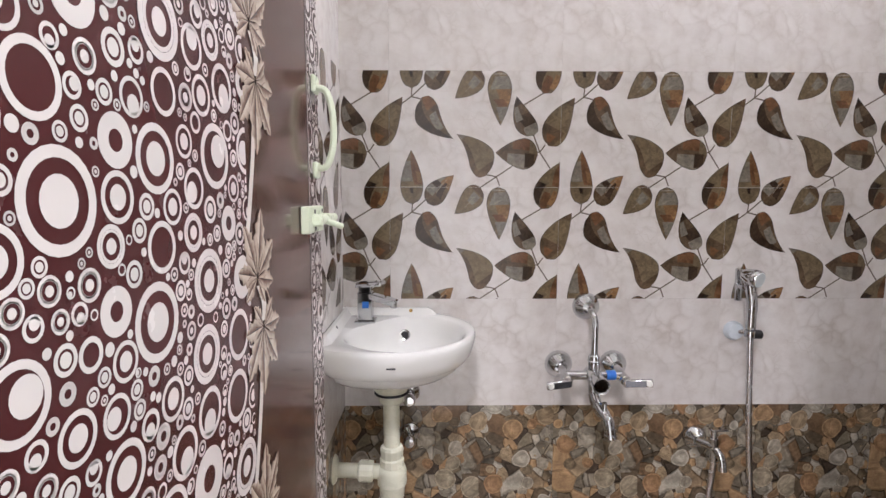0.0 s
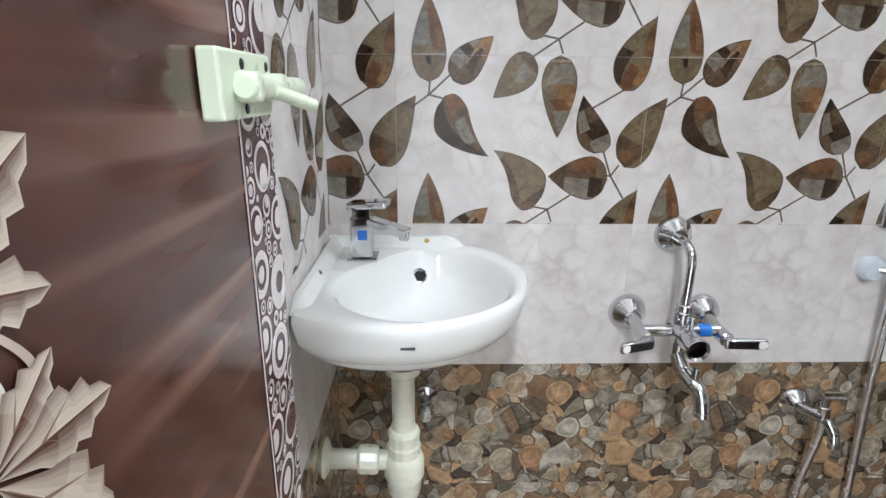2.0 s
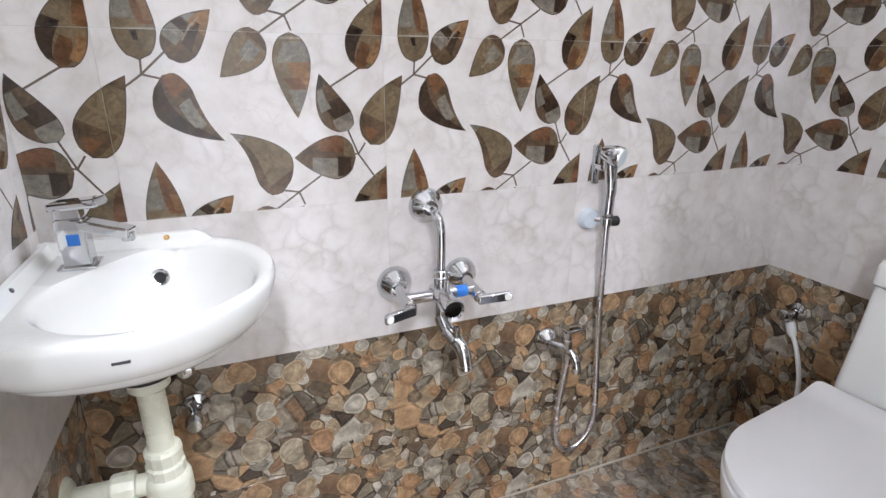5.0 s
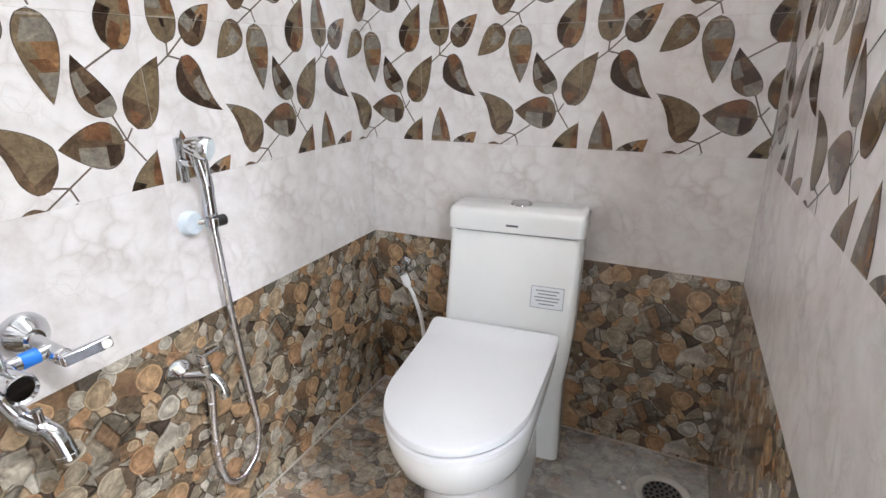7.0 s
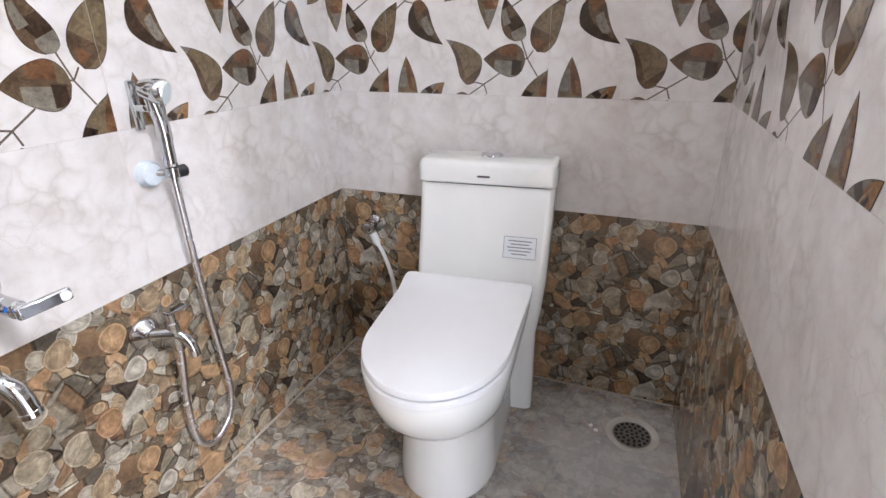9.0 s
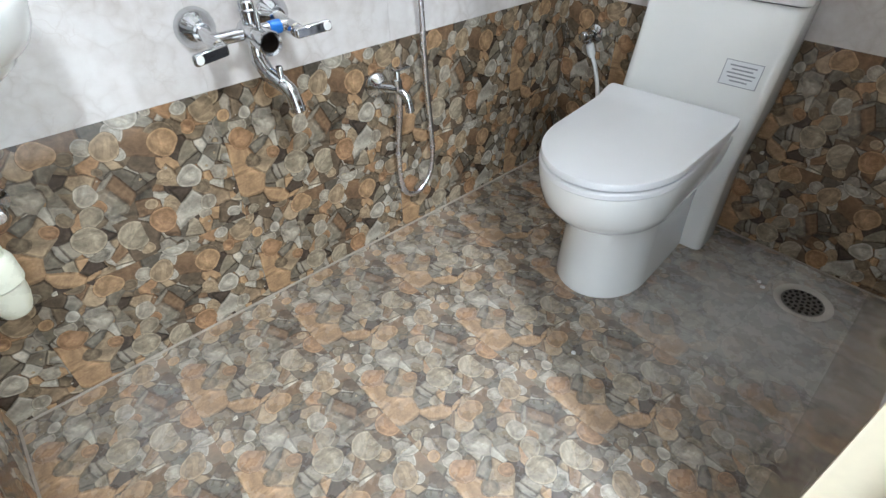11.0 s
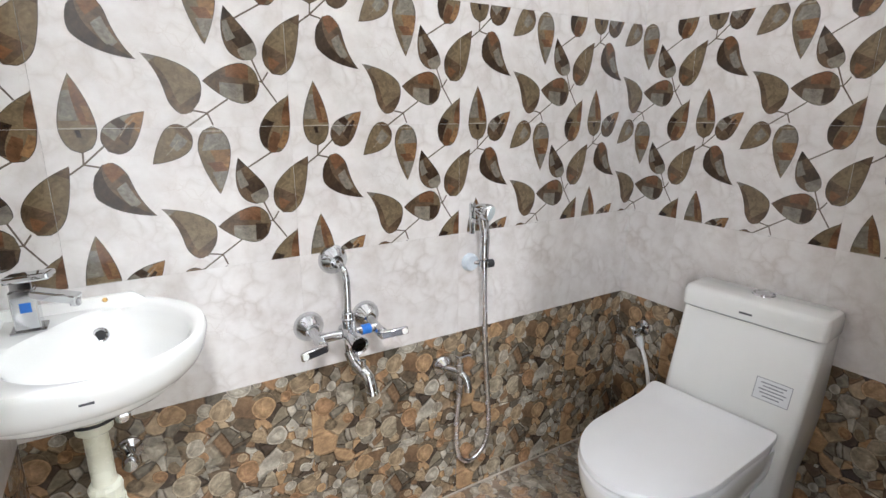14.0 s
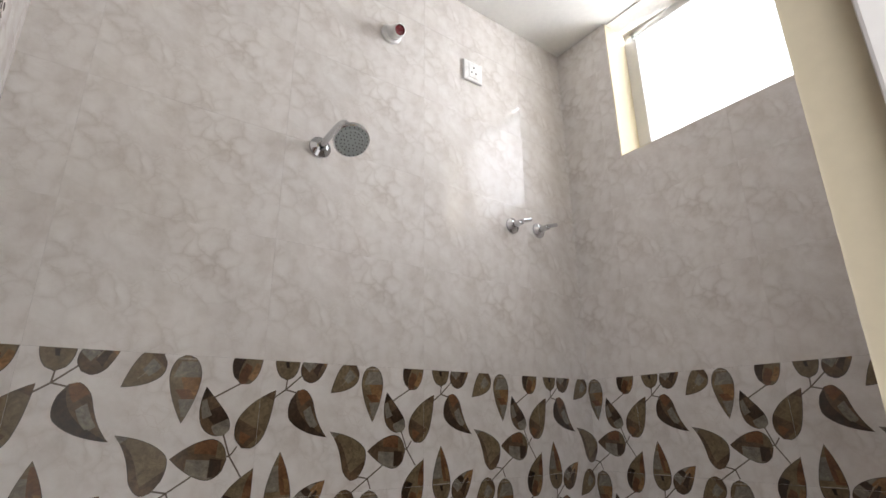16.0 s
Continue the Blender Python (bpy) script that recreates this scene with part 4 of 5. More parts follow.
        bm = lathe([(0.0, 0.0012), (0.0070, 0.0010), (0.0080, 0.0)], 20, q @ along((0.0525, f * 0.0058, 0), (0.0525, f, 0)))
        add("lever_cap", bm, CERAMIC, lever)
    # bib spout
    bm = tube(smooth_path([(0.386, N - 0.078, 0.625), (0.392, N - 0.095, 0.600), (0.402, N - 0.120, 0.585), (0.409, N - 0.140, 0.570), (0.412, N - 0.148, 0.542)], 10), [0.0150] * 12 + [0.0160] * 10 + [0.0145] * 19, 20)
    add("spout", bm)
    bm = bmesh.new()
    rod(bm, (0.402, N - 0.124, 0.588), (0.402, N - 0.124, 0.618), 0.0065)
    add("spout_pin", bm)
    bm = bmesh.new()
    rod(bm, (0.4118, N - 0.1472, 0.546), (0.4122, N - 0.1488, 0.533), 0.0155)
    add("nozzle", bm)


wall_mixer()


# ---- hand shower on its bracket, hose and bib tap ----
def health_faucet():
    t = thing("hand_shower", (0.81, N, 0.90), "chrome hand shower hooked on a wall bracket, flexible hose", "hand shower")
    o = Matrix.Translation((-0.81, -N, -0.90))

    def add(name, bm, mat=CHROME, label="", smooth=True):
        bmesh.ops.transform(bm, matrix=o, verts=bm.verts)
        return part(name, bm, mat, t, label, smooth)

    add("wall_hook", boxes((0.786, 0.804, N - 0.012, N - 0.0005, 0.855, 0.945), bevel=0.004), CHROME)
    add("hook_arm", boxes((0.788, 0.802, N - 0.045, N - 0.010, 0.890, 0.903), bevel=0.003), CHROME)
    bm = tube(smooth_path([(0.797, N - 0.048, 0.932), (0.801, N - 0.046, 0.910), (0.812, N - 0.043, 0.86), (0.815, N - 0.040, 0.80), (0.817, N - 0.038, 0.755)], 8), [0.0115] * 6 + [0.0140] * 14 + [0.0125] * 7 + [0.009] * 6, 18)
    add("handle", bm)
    bm = lathe([(0.0, -0.020), (0.014, -0.020), (0.019, -0.008), (0.0235, 0.010), (0.0235, 0.022), (0.021, 0.026), (0.0, 0.026)], 32, along((0.800, N - 0.050, 0.928), (0.833, N - 0.115, 0.912)))
    add("head", bm)
    bm = lathe([(0.0, 0.0272), (0.0195, 0.0272), (0.0205, 0.0255)], 32, along((0.800, N - 0.050, 0.928), (0.833, N - 0.115, 0.912)))
    add("spray_face", bm, GREYFACE, "pale grey spray face")
    add("trigger", boxes((0.803, 0.811, N - 0.064, N - 0.055, 0.85, 0.905), bevel=0.003), CHROME)
    bm = lathe([(0.0, 0.0), (0.026, 0.0), (0.026, 0.010), (0.021, 0.018), (0.0, 0.018)], 28, along((0.790, N, 0.772), (0.790, N - 1, 0.772)))
    add("wall_disc", bm, DISC, "pale blue plastic wall disc")
    bm = bmesh.new()
    rod(bm, (0.797, N - 0.01, 0.772), (0.830, N - 0.038, 0.772), 0.007)
    lathe([(0.012, -0.010), (0.015, -0.008), (0.015, 0.008), (0.012, 0.010)], 24, Matrix.Translation((0.816, N - 0.039, 0.772)), bm)
    add("swivel_clip", bm)
    bm = bmesh.new()
    rod(bm, (0.820, N - 0.044, 0.772), (0.842, N - 0.046, 0.772), 0.012)
    add("clip_knob", bm, RUBBER, "black clip knob")
    pts = smooth_path([(0.817, N - 0.038, 0.76), (0.826, N - 0.032, 0.62), (0.841, N - 0.025, 0.45), (0.857, N - 0.020, 0.30), (0.864, N - 0.016, 0.21), (0.846, N - 0.014, 0.145), (0.800, N - 0.014, 0.113), (0.758, N - 0.016, 0.135), (0.738, N - 0.022, 0.20), (0.730, N - 0.035, 0.30), (0.728, N - 0.052, 0.395), (0.727, N - 0.058, 0.43)], 34)
    add("hose", tube(pts, 0.0082, 14), HOSE, "shiny steel hose")


GREYFACE = gloss("pale_grey_spray_face", (0.56, 0.62, 0.63), 0.35)
DISC = gloss("pale_blue_plastic", (0.60, 0.66, 0.70), 0.25)
HOSE = chrome("steel_hose", (0.76, 0.76, 0.79), 0.18)
health_faucet()


def bib_tap():
    t = thing("bib_tap", (0.70, N, 0.466), "chrome bib tap feeding the shower hose", "tap")

    def add(name, bm, smooth=True):
        bmesh.ops.transform(bm, matrix=Matrix.Translation((-0.70, -N, -0.466)), verts=bm.verts)
        part(name, bm, CHROME, t, "", smooth)

    add("wall_flange", flange(bmesh.new(), 0.700, 0.466, 0.034, 0.026))
    bm = bmesh.new()
    rod(bm, (0.700, N - 0.02, 0.466), (0.722, N - 0.062, 0.466), 0.0125)
    rod(bm, (0.722, N - 0.058, 0.492), (0.727, N - 0.058, 0.425), 0.0115)
    add("body", bm)
    add("spout", tube(smooth_path([(0.724, N - 0.058, 0.462), (0.729, N - 0.070, 0.456), (0.734, N - 0.082, 0.441), (0.736, N - 0.086, 0.412)], 8), [0.0105] * 20 + [0.0115] * 5, 18))
    bm = bmesh.new()
    rod(bm, (0.722, N - 0.058, 0.488), (0.722, N - 0.058, 0.512), 0.008)
    box(bm, 0.712, 0.758, N - 0.068, N - 0.050, 0.511, 0.517, 0.002)
    add("lever", bm, False)


bib_tap()


# ---- upper wall fittings ----
def shower_head():
    t = thing("shower_head", (0.40, N, 2.052), "chrome shower head on a short wall arm", "shower head")
    part("wall_flange", lathe([(0.032, 0.0), (0.031, 0.006), (0.020, 0.016), (0.013, 0.019)], 32, along((0, 0, 0), (0, -1, 0))), CHROME, t, smooth=True)
    part("arm", tube(smooth_path([(0, -0.01, 0), (0.003, -0.06, 0.012), (0.008, -0.12, 0.018), (0.010, -0.150, 0.0), (0.011, -0.162, -0.03)], 8), 0.0095, 16), CHROME, t, smooth=True)
    m = along((0.011, -0.160, -0.022), (0.006, -0.200, -0.085))
    part("bell", lathe([(0.0, 0.0), (0.013, 0.0), (0.018, 0.014), (0.036, 0.030), (0.046, 0.042), (0.046, 0.052), (0.043, 0.055)], 36, m), CHROME, t, smooth=True)
    part("spray_face", lathe([(0.0, 0.0565), (0.030, 0.0565), (0.032, 0.0545), (0.034, 0.0565), (0.043, 0.0555)], 36, m), GREYFACE, t, "grey nozzle face", True)
    bm = bmesh.new()
    for r, k in ((0.010, 6), (0.019, 12), (0.027, 16), (0.039, 22)):
        for i in range(k):
            a = 2 * math.pi * i / k
            lathe([(0.0018, 0.055), (0.0013, 0.0582), (0.0, 0.0585)], 8, m @ Matrix.Translation((r * math.cos(a), r * math.sin(a), 0)), bm)
    tagged(part("nozzle_pins", bm, DARKGREY, t), kind="stuff")


def lamp_holder():
    t = thing("lamp_holder", (0.618, N, 2.552), "white wall lamp holder with dark red socket, no bulb", "lamp holder")
    part("base", lathe([(0.0, 0.0), (0.036, 0.0), (0.036, 0.008), (0.026, 0.014), (0.0, 0.014)], 32, along((0, 0, 0), (0, -1, 0))), HOSEWHITE, t, smooth=True)
    m = along((0, -0.010, 0), (0.0, -0.06, -0.022))
    part("holder", lathe([(0.024, 0.0), (0.025, 0.012), (0.022, 0.04), (0.022, 0.052), (0.018, 0.054), (0.017, 0.046), (0.0, 0.046)], 32, m), HOSEWHITE, t, smooth=True)
    part("socket", lathe([(0.0, 0.0475), (0.015, 0.0475), (0.0172, 0.053), (0.0172, 0.046)], 28, m), RED, t, "dark red plastic socket", True)


def power_socket():
    t = thing("power_socket", (0.965, N, 2.552), "white square power socket plate on the cream tiles", "socket")
    part("plate", boxes((-0.043, 0.043, -0.011, 0.0, -0.043, 0.043), bevel=0.003), HOSEWHITE, t)
    part("insert", boxes((-0.022, 0.022, -0.0135, -0.0105, -0.030, 0.030), bevel=0.0015), HOSEWHITE, t)
    # dark discs on the insert replace the shade inside the pin holes
    bm = bmesh.new()
    for x, z, r in ((0, 0.014, 0.0042), (-0.010, -0.008, 0.0034), (0.010, -0.008, 0.0034)):
        rod(bm, (x, -0.0132, z), (x, -0.0139, z), r, n=14)
    part("pin_hole", bm, DARKGREY, t)


RED = gloss("dark_red_plastic", (0.16, 0.006, 0.012), 0.3)
shower_head()
lamp_holder()
power_socket()


def concealed_valve(x, z):
    t = thing("stop_valve", (x, N, z), "small chrome concealed stop valve on the cream tiles", "valve", "stop valves")
    part("flange", lathe([(0.029, 0.0), (0.028, 0.005), (0.018, 0.012), (0.012, 0.014)], 30, along((0, 0, 0), (0, -1, 0))), CHROME, t, smooth=True)
    bm = bmesh.new()
    rod(bm, (0, -0.008, 0), (0, -0.052, 0), 0.0105)
    part("spindle", bm, CHROME, t, smooth=True)
    bm = boxes((-0.006, 0.040, -0.064, -0.048, -0.007, 0.007), bevel=0.004)
    bmesh.ops.transform(bm, matrix=pose(0, 0, 0, 0, -20, 0), verts=bm.verts)
    part("lever", bm, CHROME, t)
    return t


vv = concealed_valve(1.130, 1.978)
copy_thing(vv, Matrix.Translation((1.262, N, 1.988)))


# ---- floor drain and chips on the floor ----
def floor_drain(x, y):
    t = thing("floor_drain", (x, y, 0.0), "round steel floor drain with a perforated grate", "drain")
    part("rim", lathe([(0.066, 0.0), (0.069, 0.004), (0.062, 0.006), (0.053, 0.003), (0.050, 0.0006)], 40), RIM, t, smooth=True)
    part("grate", lathe([(0.0, 0.002), (0.050, 0.0012)], 40), DARKSTEEL, t)
    # black discs on the grate replace the shade inside its perforations
    bm = bmesh.new()
    for r, k in ((0.0, 1), (0.014, 6), (0.028, 12), (0.041, 17)):
        for i in range(k):
            a = 2 * math.pi * i / k + r * 9
            lathe([(0.0, 0.0031), (0.0042, 0.0031), (0.0042, 0.001)], 10, Matrix.Translation((r * math.cos(a), r * math.sin(a), 0)), bm)
    tagged(part("grate_holes", bm, DARK, t), kind="stuff")


BEAD = paint("dusty_grout", (0.40, 0.34, 0.28), 0.85, 0.2)
RIM = gloss("dusty_steel_rim", (0.50, 0.47, 0.42), 0.35, 0.2)
DARKSTEEL = chrome("dirty_steel", (0.30, 0.29, 0.27), 0.4)
floor_drain(1.302, 0.424)
rng = random.Random(3)
for x, y in ((1.30, 0.532), (1.285, 0.518), (0.735, 0.72)):
    bm = bmesh.new()
    bmesh.ops.create_icosphere(bm, subdivisions=2, radius=0.006)
    for q in bm.verts:
        q.co *= rng.uniform(0.75, 1.15)
        q.co.z *= 0.4
    c = tagged(part("grout_chip", bm, HOSEWHITE), "small white chip of grout lying on the floor", "debris", "grout chips")
    c.location = (x, y, 0.0018)


# ---- tiles ----
# Leaves of one printed tile: base u, v, tip u, v, width, bend (metres and share of the length).
TW, TH = 0.45, 0.30
LEAVES = [
    (0.059, 0.256, 0.057, 0.397, 0.059, 0.0), (0.101, 0.258, 0.169, 0.331, 0.057, 0.06), (-0.046, 0.244, 0.004, 0.367, 0.064, 0.10),
    (-0.030, 0.109, 0.035, 0.232, 0.068, 0.08), (0.239, 0.300, 0.172, 0.230, 0.058, 0.08), (0.252, 0.030, 0.176, 0.138, 0.074, -0.26),
    (0.390, 0.086, 0.280, 0.091, 0.080, 0.0), (0.287, 0.301, 0.291, 0.161, 0.062, 0.0), (-0.070, 0.136, -0.117, 0.235, 0.054, 0.14),
    (0.087, 0.232, 0.167, 0.127, 0.070, -0.24),
]
# Stone inlays printed inside each leaf: ground tone, then tone, from and to along the leaf, right and left bounds at both ends.
OLIVE, GREY, RUST, DARKS, AMBER, BROWNS, PALES = range(7)
INLAYS = [
    (OLIVE, (GREY, 0.42, 0.80, -0.1, 0.1, 1, 1), (RUST, 0.36, 0.94, -1, -1, -0.25, 0.3), (AMBER, 0.40, 0.60, -1, -1, -0.55, -0.5), (PALES, 0.312, 0.328, -1, -1, 1, 1), (DARKS, 0.20, 0.30, -0.15, -0.1, 0.12, 0.2)),
    (BROWNS, (GREY, 0.22, 0.80, 0.05, 0.1, 1, 1), (DARKS, 0.46, 0.62, 0.0, 0.3, 1, 1), (AMBER, 0.62, 1.0, -1, -1, 0.45, 1), (DARKS, 0.30, 0.72, -0.75, -0.35, -0.1, 0.0), (PALES, 0.35, 0.8, -0.06, 0.22, 0.0, 0.28)),
    (OLIVE, (RUST, 0.0, 0.34, -0.7, -0.4, 0.5, 0.1), (DARKS, 0.05, 0.48, 0.45, 0.2, 1, 1), (AMBER, 0.12, 0.42, -1, -1, -0.45, -0.6), (RUST, 0.50, 0.95, -1, -1, -0.35, 0.2)),
    (OLIVE, (BROWNS, 0.0, 0.34, -0.5, -0.8, 1, 1), (RUST, 0.05, 0.2, 0.0, -0.3, 0.5, 0.6), (BROWNS, 0.84, 1.0, -1, -1, 1, 1)),
    (OLIVE, (GREY, 0.2, 0.5, -0.3, -0.2, 0.6, 0.5), (BROWNS, 0.0, 0.16, -1, -1, 1, 1), (PALES, 0.30, 0.70, 0.02, 0.18, 0.07, 0.22)),
    (OLIVE, (BROWNS, 0.0, 0.16, -1, -1, 1, 1), (BROWNS, 0.1, 0.85, 0.62, 0.5, 1, 1), (GREY, 0.86, 1.0, -1, -1, 1, 1)),
    (BROWNS, (RUST, 0.15, 0.6, -1, -1, -0.2, -0.35), (GREY, 0.22, 0.72, 0.05, 0.0, 1, 1), (DARKS, 0.08, 0.30, 0.05, -0.05, 1, 0.9), (OLIVE, 0.0, 0.2, -1, -1, 0.0, -0.1)),
    (OLIVE, (GREY, 0.10, 0.34, -0.5, -0.8, 1, 1), (AMBER, 0.34, 0.62, -0.3, 0.1, 1, 1), (RUST, 0.52, 0.66, -0.7, -0.2, 0.4, 1), (GREY, 0.66, 0.92, -0.5, -0.3, 1, 1), (PALES, 0.045, 0.075, -1, -1, 1, 1)),
    (BROWNS, (GREY, 0.0, 0.26, -1, -1, 1, 0.4), (DARKS, 0.26, 0.55, -1, -1, 0.2, 0.5), (GREY, 0.45, 0.78, 0.0, 0.1, 0.8, 0.9), (DARKS, 0.80, 1.0, -1, -1, 1, 1)),
    (BROWNS, (DARKS, 0.05, 0.70, -1, -1, -0.25, -0.1), (RUST, 0.0, 0.26, -0.1, 0.1, 1, 1), (GREY, 0.36, 0.72, 0.10, -0.2, 0.75, 0.8), (DARKS, 0.68, 0.96, -1, -1, 0.0, 0.2)),
]
STEMS = [
    (-0.072, 0.138, -0.054, 0.092), (-0.054, 0.092, -0.026, 0.050), (-0.074, 0.094, -0.054, 0.092), (-0.040, 0.112, -0.054, 0.092), (-0.098, 0.214, -0.044, 0.246),
    (0.030, 0.214, 0.058, 0.234), (0.058, 0.234, 0.100, 0.272), (0.058, 0.234, 0.060, 0.258), (0.058, 0.234, 0.083, 0.228),
    (0.233, -0.005, 0.282, 0.028), (0.282, 0.028, 0.324, 0.056), (0.282, 0.028, 0.252, 0.034), (0.282, 0.028, 0.291, 0.004),
]


def clip_poly(pts, u0, u1, v0, v1):
    for axis, lim, sign in ((0, u0, 1), (0, u1, -1), (1, v0, 1), (1, v1, -1)):
        out = []
        for a, b in zip(pts, pts[1:] + pts[:1]):
            da, db = sign * (a[axis] - lim), sign * (b[axis] - lim)
            if da >= 0:
                out.append(a)
            if da * db < 0:
                k = da / (da - db)
                out.append((a[0] + (b[0] - a[0]) * k, a[1] + (b[1] - a[1]) * k))
        pts = out
        if len(pts) < 3:
            return []
    return pts


def leaf_half(s, taper=1.75):
    """Half width of a leaf at a share of its length, 1 at its widest."""
    return min(1.0, max(0.0, 1 - (1 - min(s / 0.34, 1.0)) ** 2) ** 0.5) * (1 - max(0.0, (s - 0.30) / 0.70) ** taper)


def leaf_inlay(bu, bv, tu, tv, w, bend, s0, s1, r0, r1, l0, l1):
    """A piece of a leaf between two places along it and two bounds across it."""
    L = math.hypot(tu - bu, tv - bv)
    eu, ev = (tu - bu) / L, (tv - bv) / L
    pts = []
    for lo, hi, back in ((l0, l1, False), (r0, r1, True)):
        for i in range(13):
            k = 1 - i / 12 if back else i / 12
            s = s0 + (s1 - s0) * k
            q = lo + (hi - lo) * k
            off = bend * L * s * (1 - s) * 2.4 + q * (w / 2 - 0.0005) * leaf_half(s, 1.25 if abs(bend) > 0.15 else 1.75)
            pts.append((bu + eu * s * L - ev * off, bv + ev * s * L + eu * off))
    clean = [pts[0]]
    for q in pts[1:]:
        if math.hypot(q[0] - clean[-1][0], q[1] - clean[-1][1]) > 1e-4:
            clean.append(q)
    return clean


def leaf_outline(bu, bv, tu, tv, w, bend, grow=0.0):
    du, dv = tu - bu, tv - bv
    L = math.hypot(du, dv)
    eu, ev = du / L, dv / L
    pts = []
    m = 18
    for side in (1, -1):
        for i in range(m + 1):
            s = i / m if side > 0 else 1 - i / m
            h = (w / 2 + grow) * leaf_half(s, 1.25 if abs(bend) > 0.15 else 1.75)
            mid = bend * L * (s * (1 - s) * 4 * 0.6)
            a = s * (L + 2 * grow) - grow
            pts.append((bu + eu * a - ev * (mid + side * h), bv + ev * a + eu * (mid + side * h)))
    clean = [pts[0]]
    for q in pts[1:]:
        if math.hypot(q[0] - clean[-1][0], q[1] - clean[-1][1]) > 1e-4:
            clean.append(q)
    return clean


TILE_CACHE = {}


def tile_mesh(kind, u0, u1, v0, v1, th=TH, tw=TW):
    key = (kind, round(u0, 4), round(u1, 4), round(v0, 4), round(v1, 4))
    if key in TILE_CACHE:
        return TILE_CACHE[key]
    g, c = 0.00012, 0.00015
    a0, a1, b0, b1 = u0 + g, u1 - g, v0 + g, v1 - g
    vs = [(x, y, z) for z, k in ((-0.008, 0.0), (-c, 0.0), (0.0, c)) for x, y in ((a0 + k, b0 + k), (a1 - k, b0 + k), (a1 - k, b1 - k), (a0 + k, b1 - k))]
    fs = [(8, 9, 10, 11)] + [(i + 4 * r, (i + 1) % 4 + 4 * r, (i + 1) % 4 + 4 * r + 4, i + 4 * r + 4) for r in (0, 1) for i in range(4)]
    mats = [0] * len(fs)
    if kind == "leaf":
        def add(pts, h, m):
            q = clip_poly(pts, a0 + c, a1 - c, b0 + c, b1 - c)
            if len(q) > 2:
                k = len(vs)
                vs.extend((x, y, h) for x, y in q)
                fs.append(tuple(range(k, k + len(q))))
                mats.append(m)
        for du in (-TW, 0, TW):
            for dv in (-TH, 0, TH):
                for s, t, p, q in STEMS:
                    n = Vector((t - q, p - s)).normalized() * 0.0017
                    add([(s + du + n.x, t + dv + n.y), (s + du - n.x, t + dv - n.y), (p + du - n.x, q + dv - n.y), (p + du + n.x, q + dv + n.y)][::-1], 0.00025, 2)
                for i, lf in enumerate(LEAVES):
                    sh = (lf[0] + du, lf[1] + dv, lf[2] + du, lf[3] + dv, lf[4], lf[5])
                    lim = (lambda p: [(min(x, du + 0.0), y) for x, y in p]) if i == 2 else (lambda p: p)
                    add(lim(leaf_outline(*sh, 0.0010))[::-1], 0.0004, 1)
                    add(lim(leaf_outline(*sh, -0.0005))[::-1], 0.0006, 3 + INLAYS[i][0])
                    for n, (tone, *cut) in enumerate(INLAYS[i][1:]):
                        add(lim(leaf_inlay(*sh, *cut)), 0.0007 + 0.00006 * n, 3 + tone)
    me = bpy.data.meshes.new(kind + "_tile")
    me.from_pydata(vs, [], fs)
    for m in {"leaf": (MARBLE, LEAF_EDGE, STEM, *LEAF_TONES), "plain": (MARBLE,), "pebble": (PEBBLE,), "floor": (PEBBLE_FLOOR,)}[kind]:
        me.materials.append(m)
    for p, m in zip(me.polygons, mats):
        p.material_index = m
        if m and p.normal.z < 0:
            p.flip()
    me.update()
    TILE_CACHE[key] = me
    return me


ROWS = [(-0.04, "pebble"), (0.26, "pebble"), (0.56, "plain"), (0.86, "leaf"), (1.16, "leaf")] + [(1.46 + 0.3 * i, "plain") for i in range(5)]


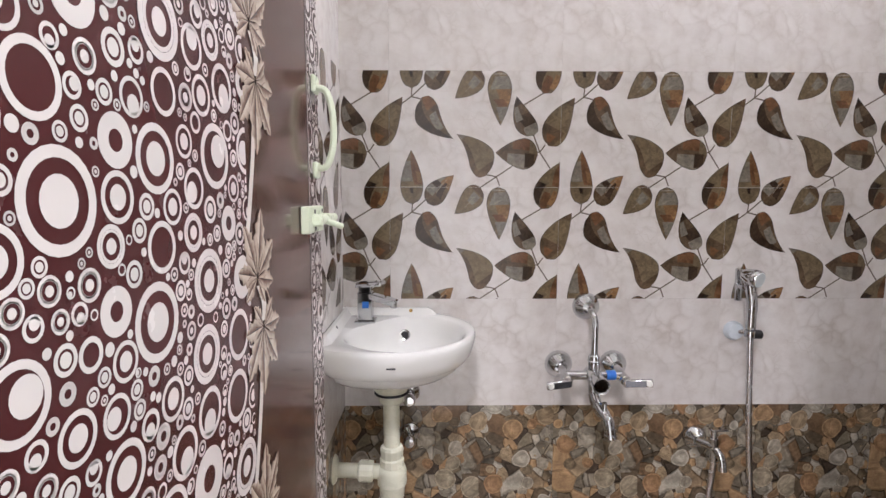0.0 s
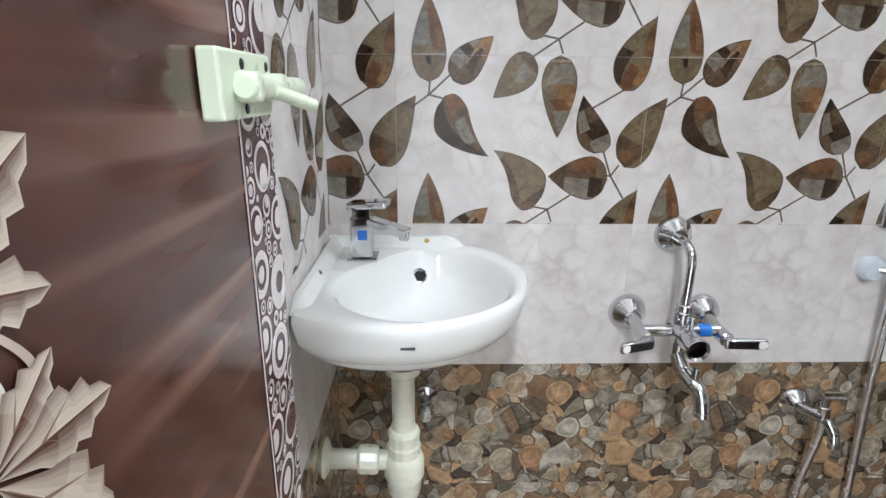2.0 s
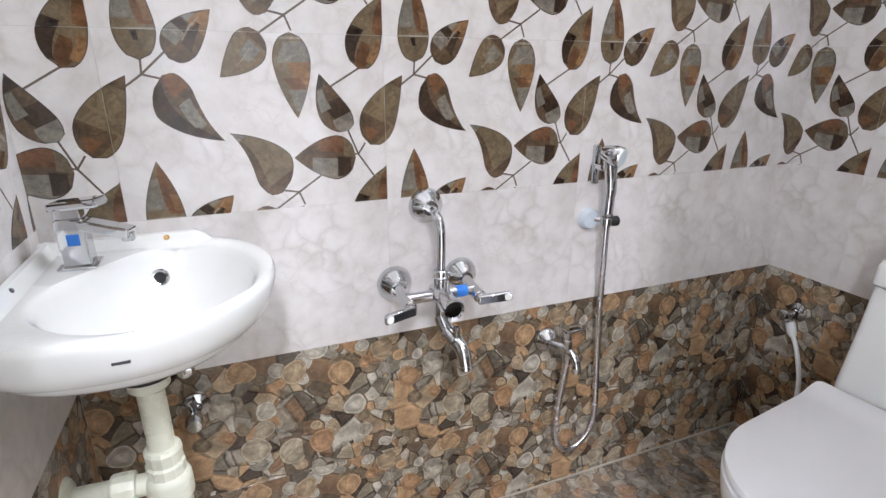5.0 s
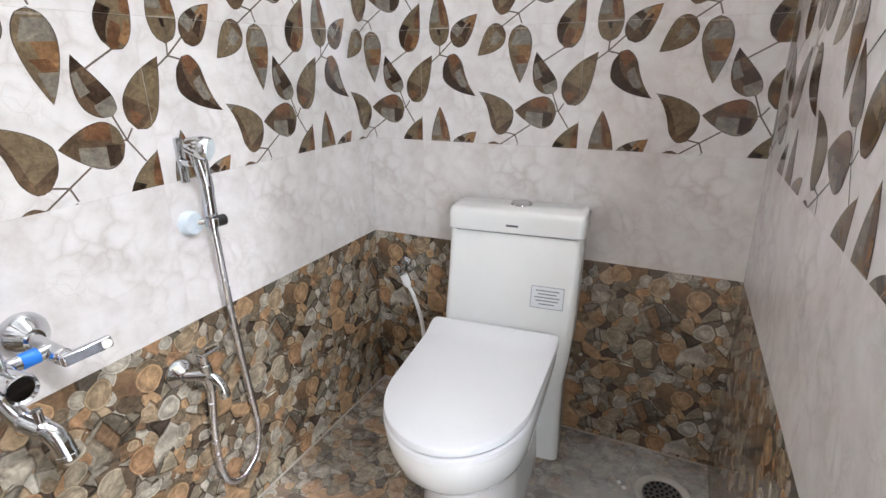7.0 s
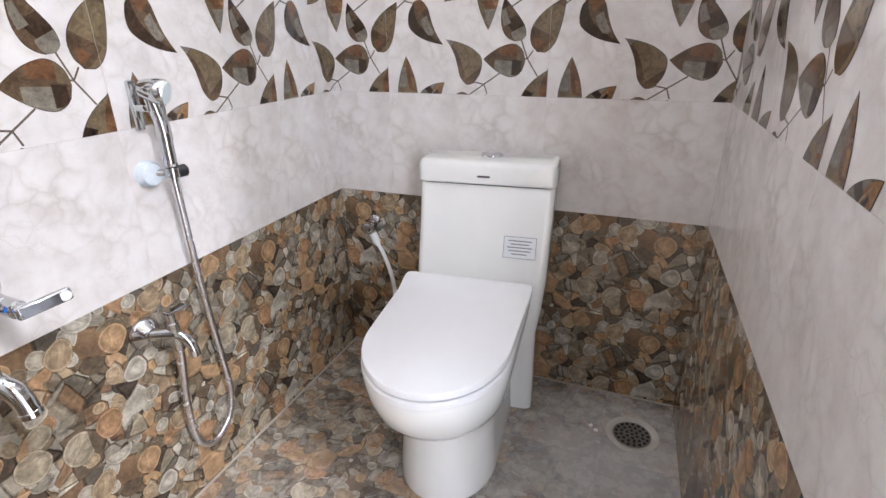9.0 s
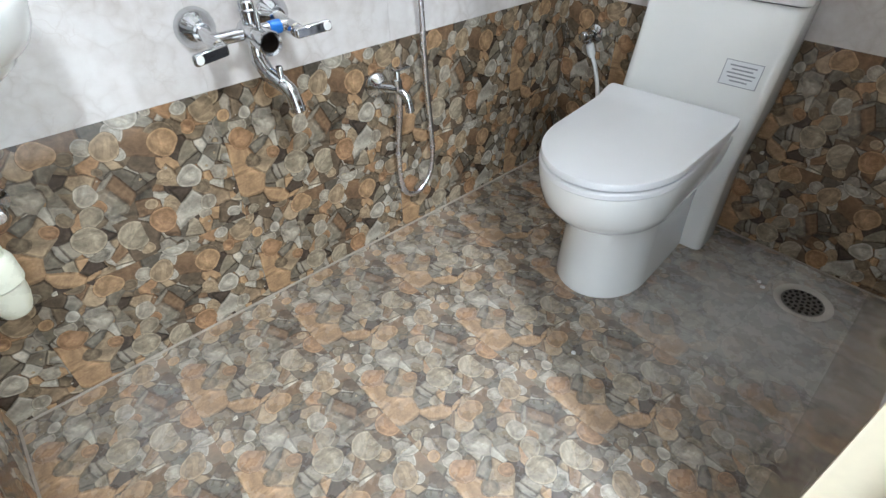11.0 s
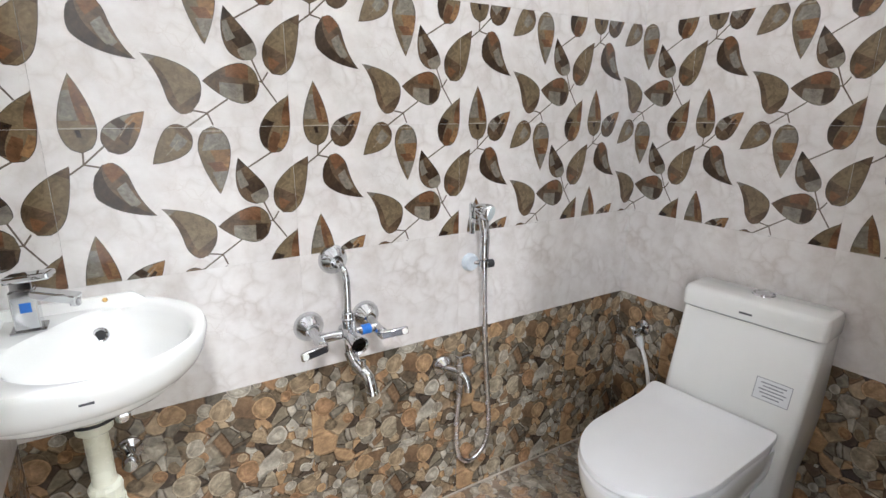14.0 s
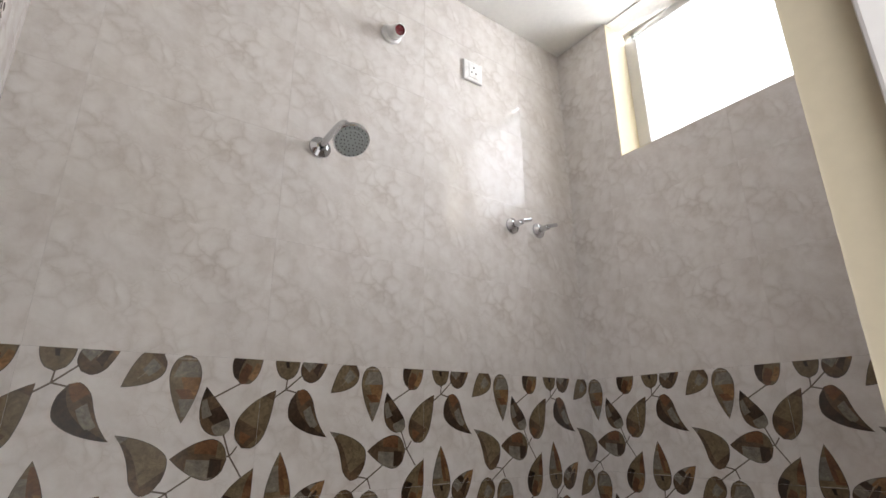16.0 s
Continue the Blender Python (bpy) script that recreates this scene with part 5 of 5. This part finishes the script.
def clad(wall, origin, u_axis, v_axis, length, joint, holes=(), z_top=H):
    """Lay tiles on a wall seen from inside: u runs along it from origin, a vertical joint at u = joint."""
    nrm = Vector(u_axis).cross(Vector(v_axis))
    base = Matrix((Vector(u_axis), Vector(v_axis), nrm)).transposed().to_4x4()
    k0 = math.floor((0 - joint) / TW)
    for z, kind in ROWS:
        k = k0
        while joint + k * TW < length - 0.004:
            cu = joint + k * TW
            u0, u1 = max(0.0, cu), min(length, cu + TW)
            v0, v1 = max(0.0, z), min(z_top, z + TH)
            k += 1
            if u1 - u0 < 0.004 or v1 - v0 < 0.004:
                continue
            pieces = [(u0, u1, v0, v1)]
            for hu0, hu1, hv0, hv1 in holes:
                cut = []
                for a, b, c, d in pieces:
                    if b <= hu0 or a >= hu1 or d <= hv0 or c >= hv1:
                        cut.append((a, b, c, d))
                        continue
                    m0, m1 = max(a, hu0), min(b, hu1)
                    for q in ((a, hu0, c, d), (hu1, b, c, d), (m0, m1, c, hv0), (m0, m1, hv1, d)):
                        if q[1] - q[0] > 0.006 and q[3] - q[2] > 0.006:
                            cut.append(q)
                pieces = cut
            for a, b, c, d in pieces:
                ob = new("tile", tile_mesh(kind, a - cu, b - cu, c - z, d - z))
                ob.parent = wall
                ob.matrix_world = Matrix.Translation(Vector(origin) + Vector(u_axis) * cu + Vector(v_axis) * z) @ base


clad(wall_north, (W, N, 0), (1, 0, 0), (0, 0, 1), E - W, -0.147 - W - TW)
clad(wall_east, (E, N, 0), (0, -1, 0), (0, 0, 1), N - S, 0.185 - TW, ((N - WY1, N - WY0, WZ0, WZ1 + 0.1),))
clad(wall_south, (E, S, 0), (-math.cos(SKEW), -math.sin(SKEW), 0), (0, 0, 1), (E - JE) / math.cos(SKEW) - 0.002, 0.20 - TW)
clad(wall_west, (W, S, 0), (0, 1, 0), (0, 0, 1), N - S, 0.12 - TW)
FT = 0.293
for i in range(-3, 4):
    for j in range(-4, 3):
        x0, y0 = 0.603 + i * FT, 0.795 + j * FT
        a, b, c, d = max(x0, W), min(x0 + FT, E), max(y0, RN + 0.0), min(y0 + FT, N)
        if b - a > 0.004 and d - c > 0.004:
            ob = new("tile", tile_mesh("floor", a - x0, b - x0, c - y0, d - y0))
            ob.parent = floor
            ob.matrix_world = Matrix.Translation((x0, y0, 0))

# pale grout bead where the walls meet the floor
bm = boxes((W, E, N - 0.005, N - 0.0005, -0.002, 0.004), (E - 0.005, E - 0.0005, S, N - 0.006, -0.002, 0.004), (W + 0.0005, W + 0.005, S, N - 0.006, -0.002, 0.004))
structure(part("trim_grout_bead", bm, BEAD), "pale grout bead between wall and floor tiles", "trim")
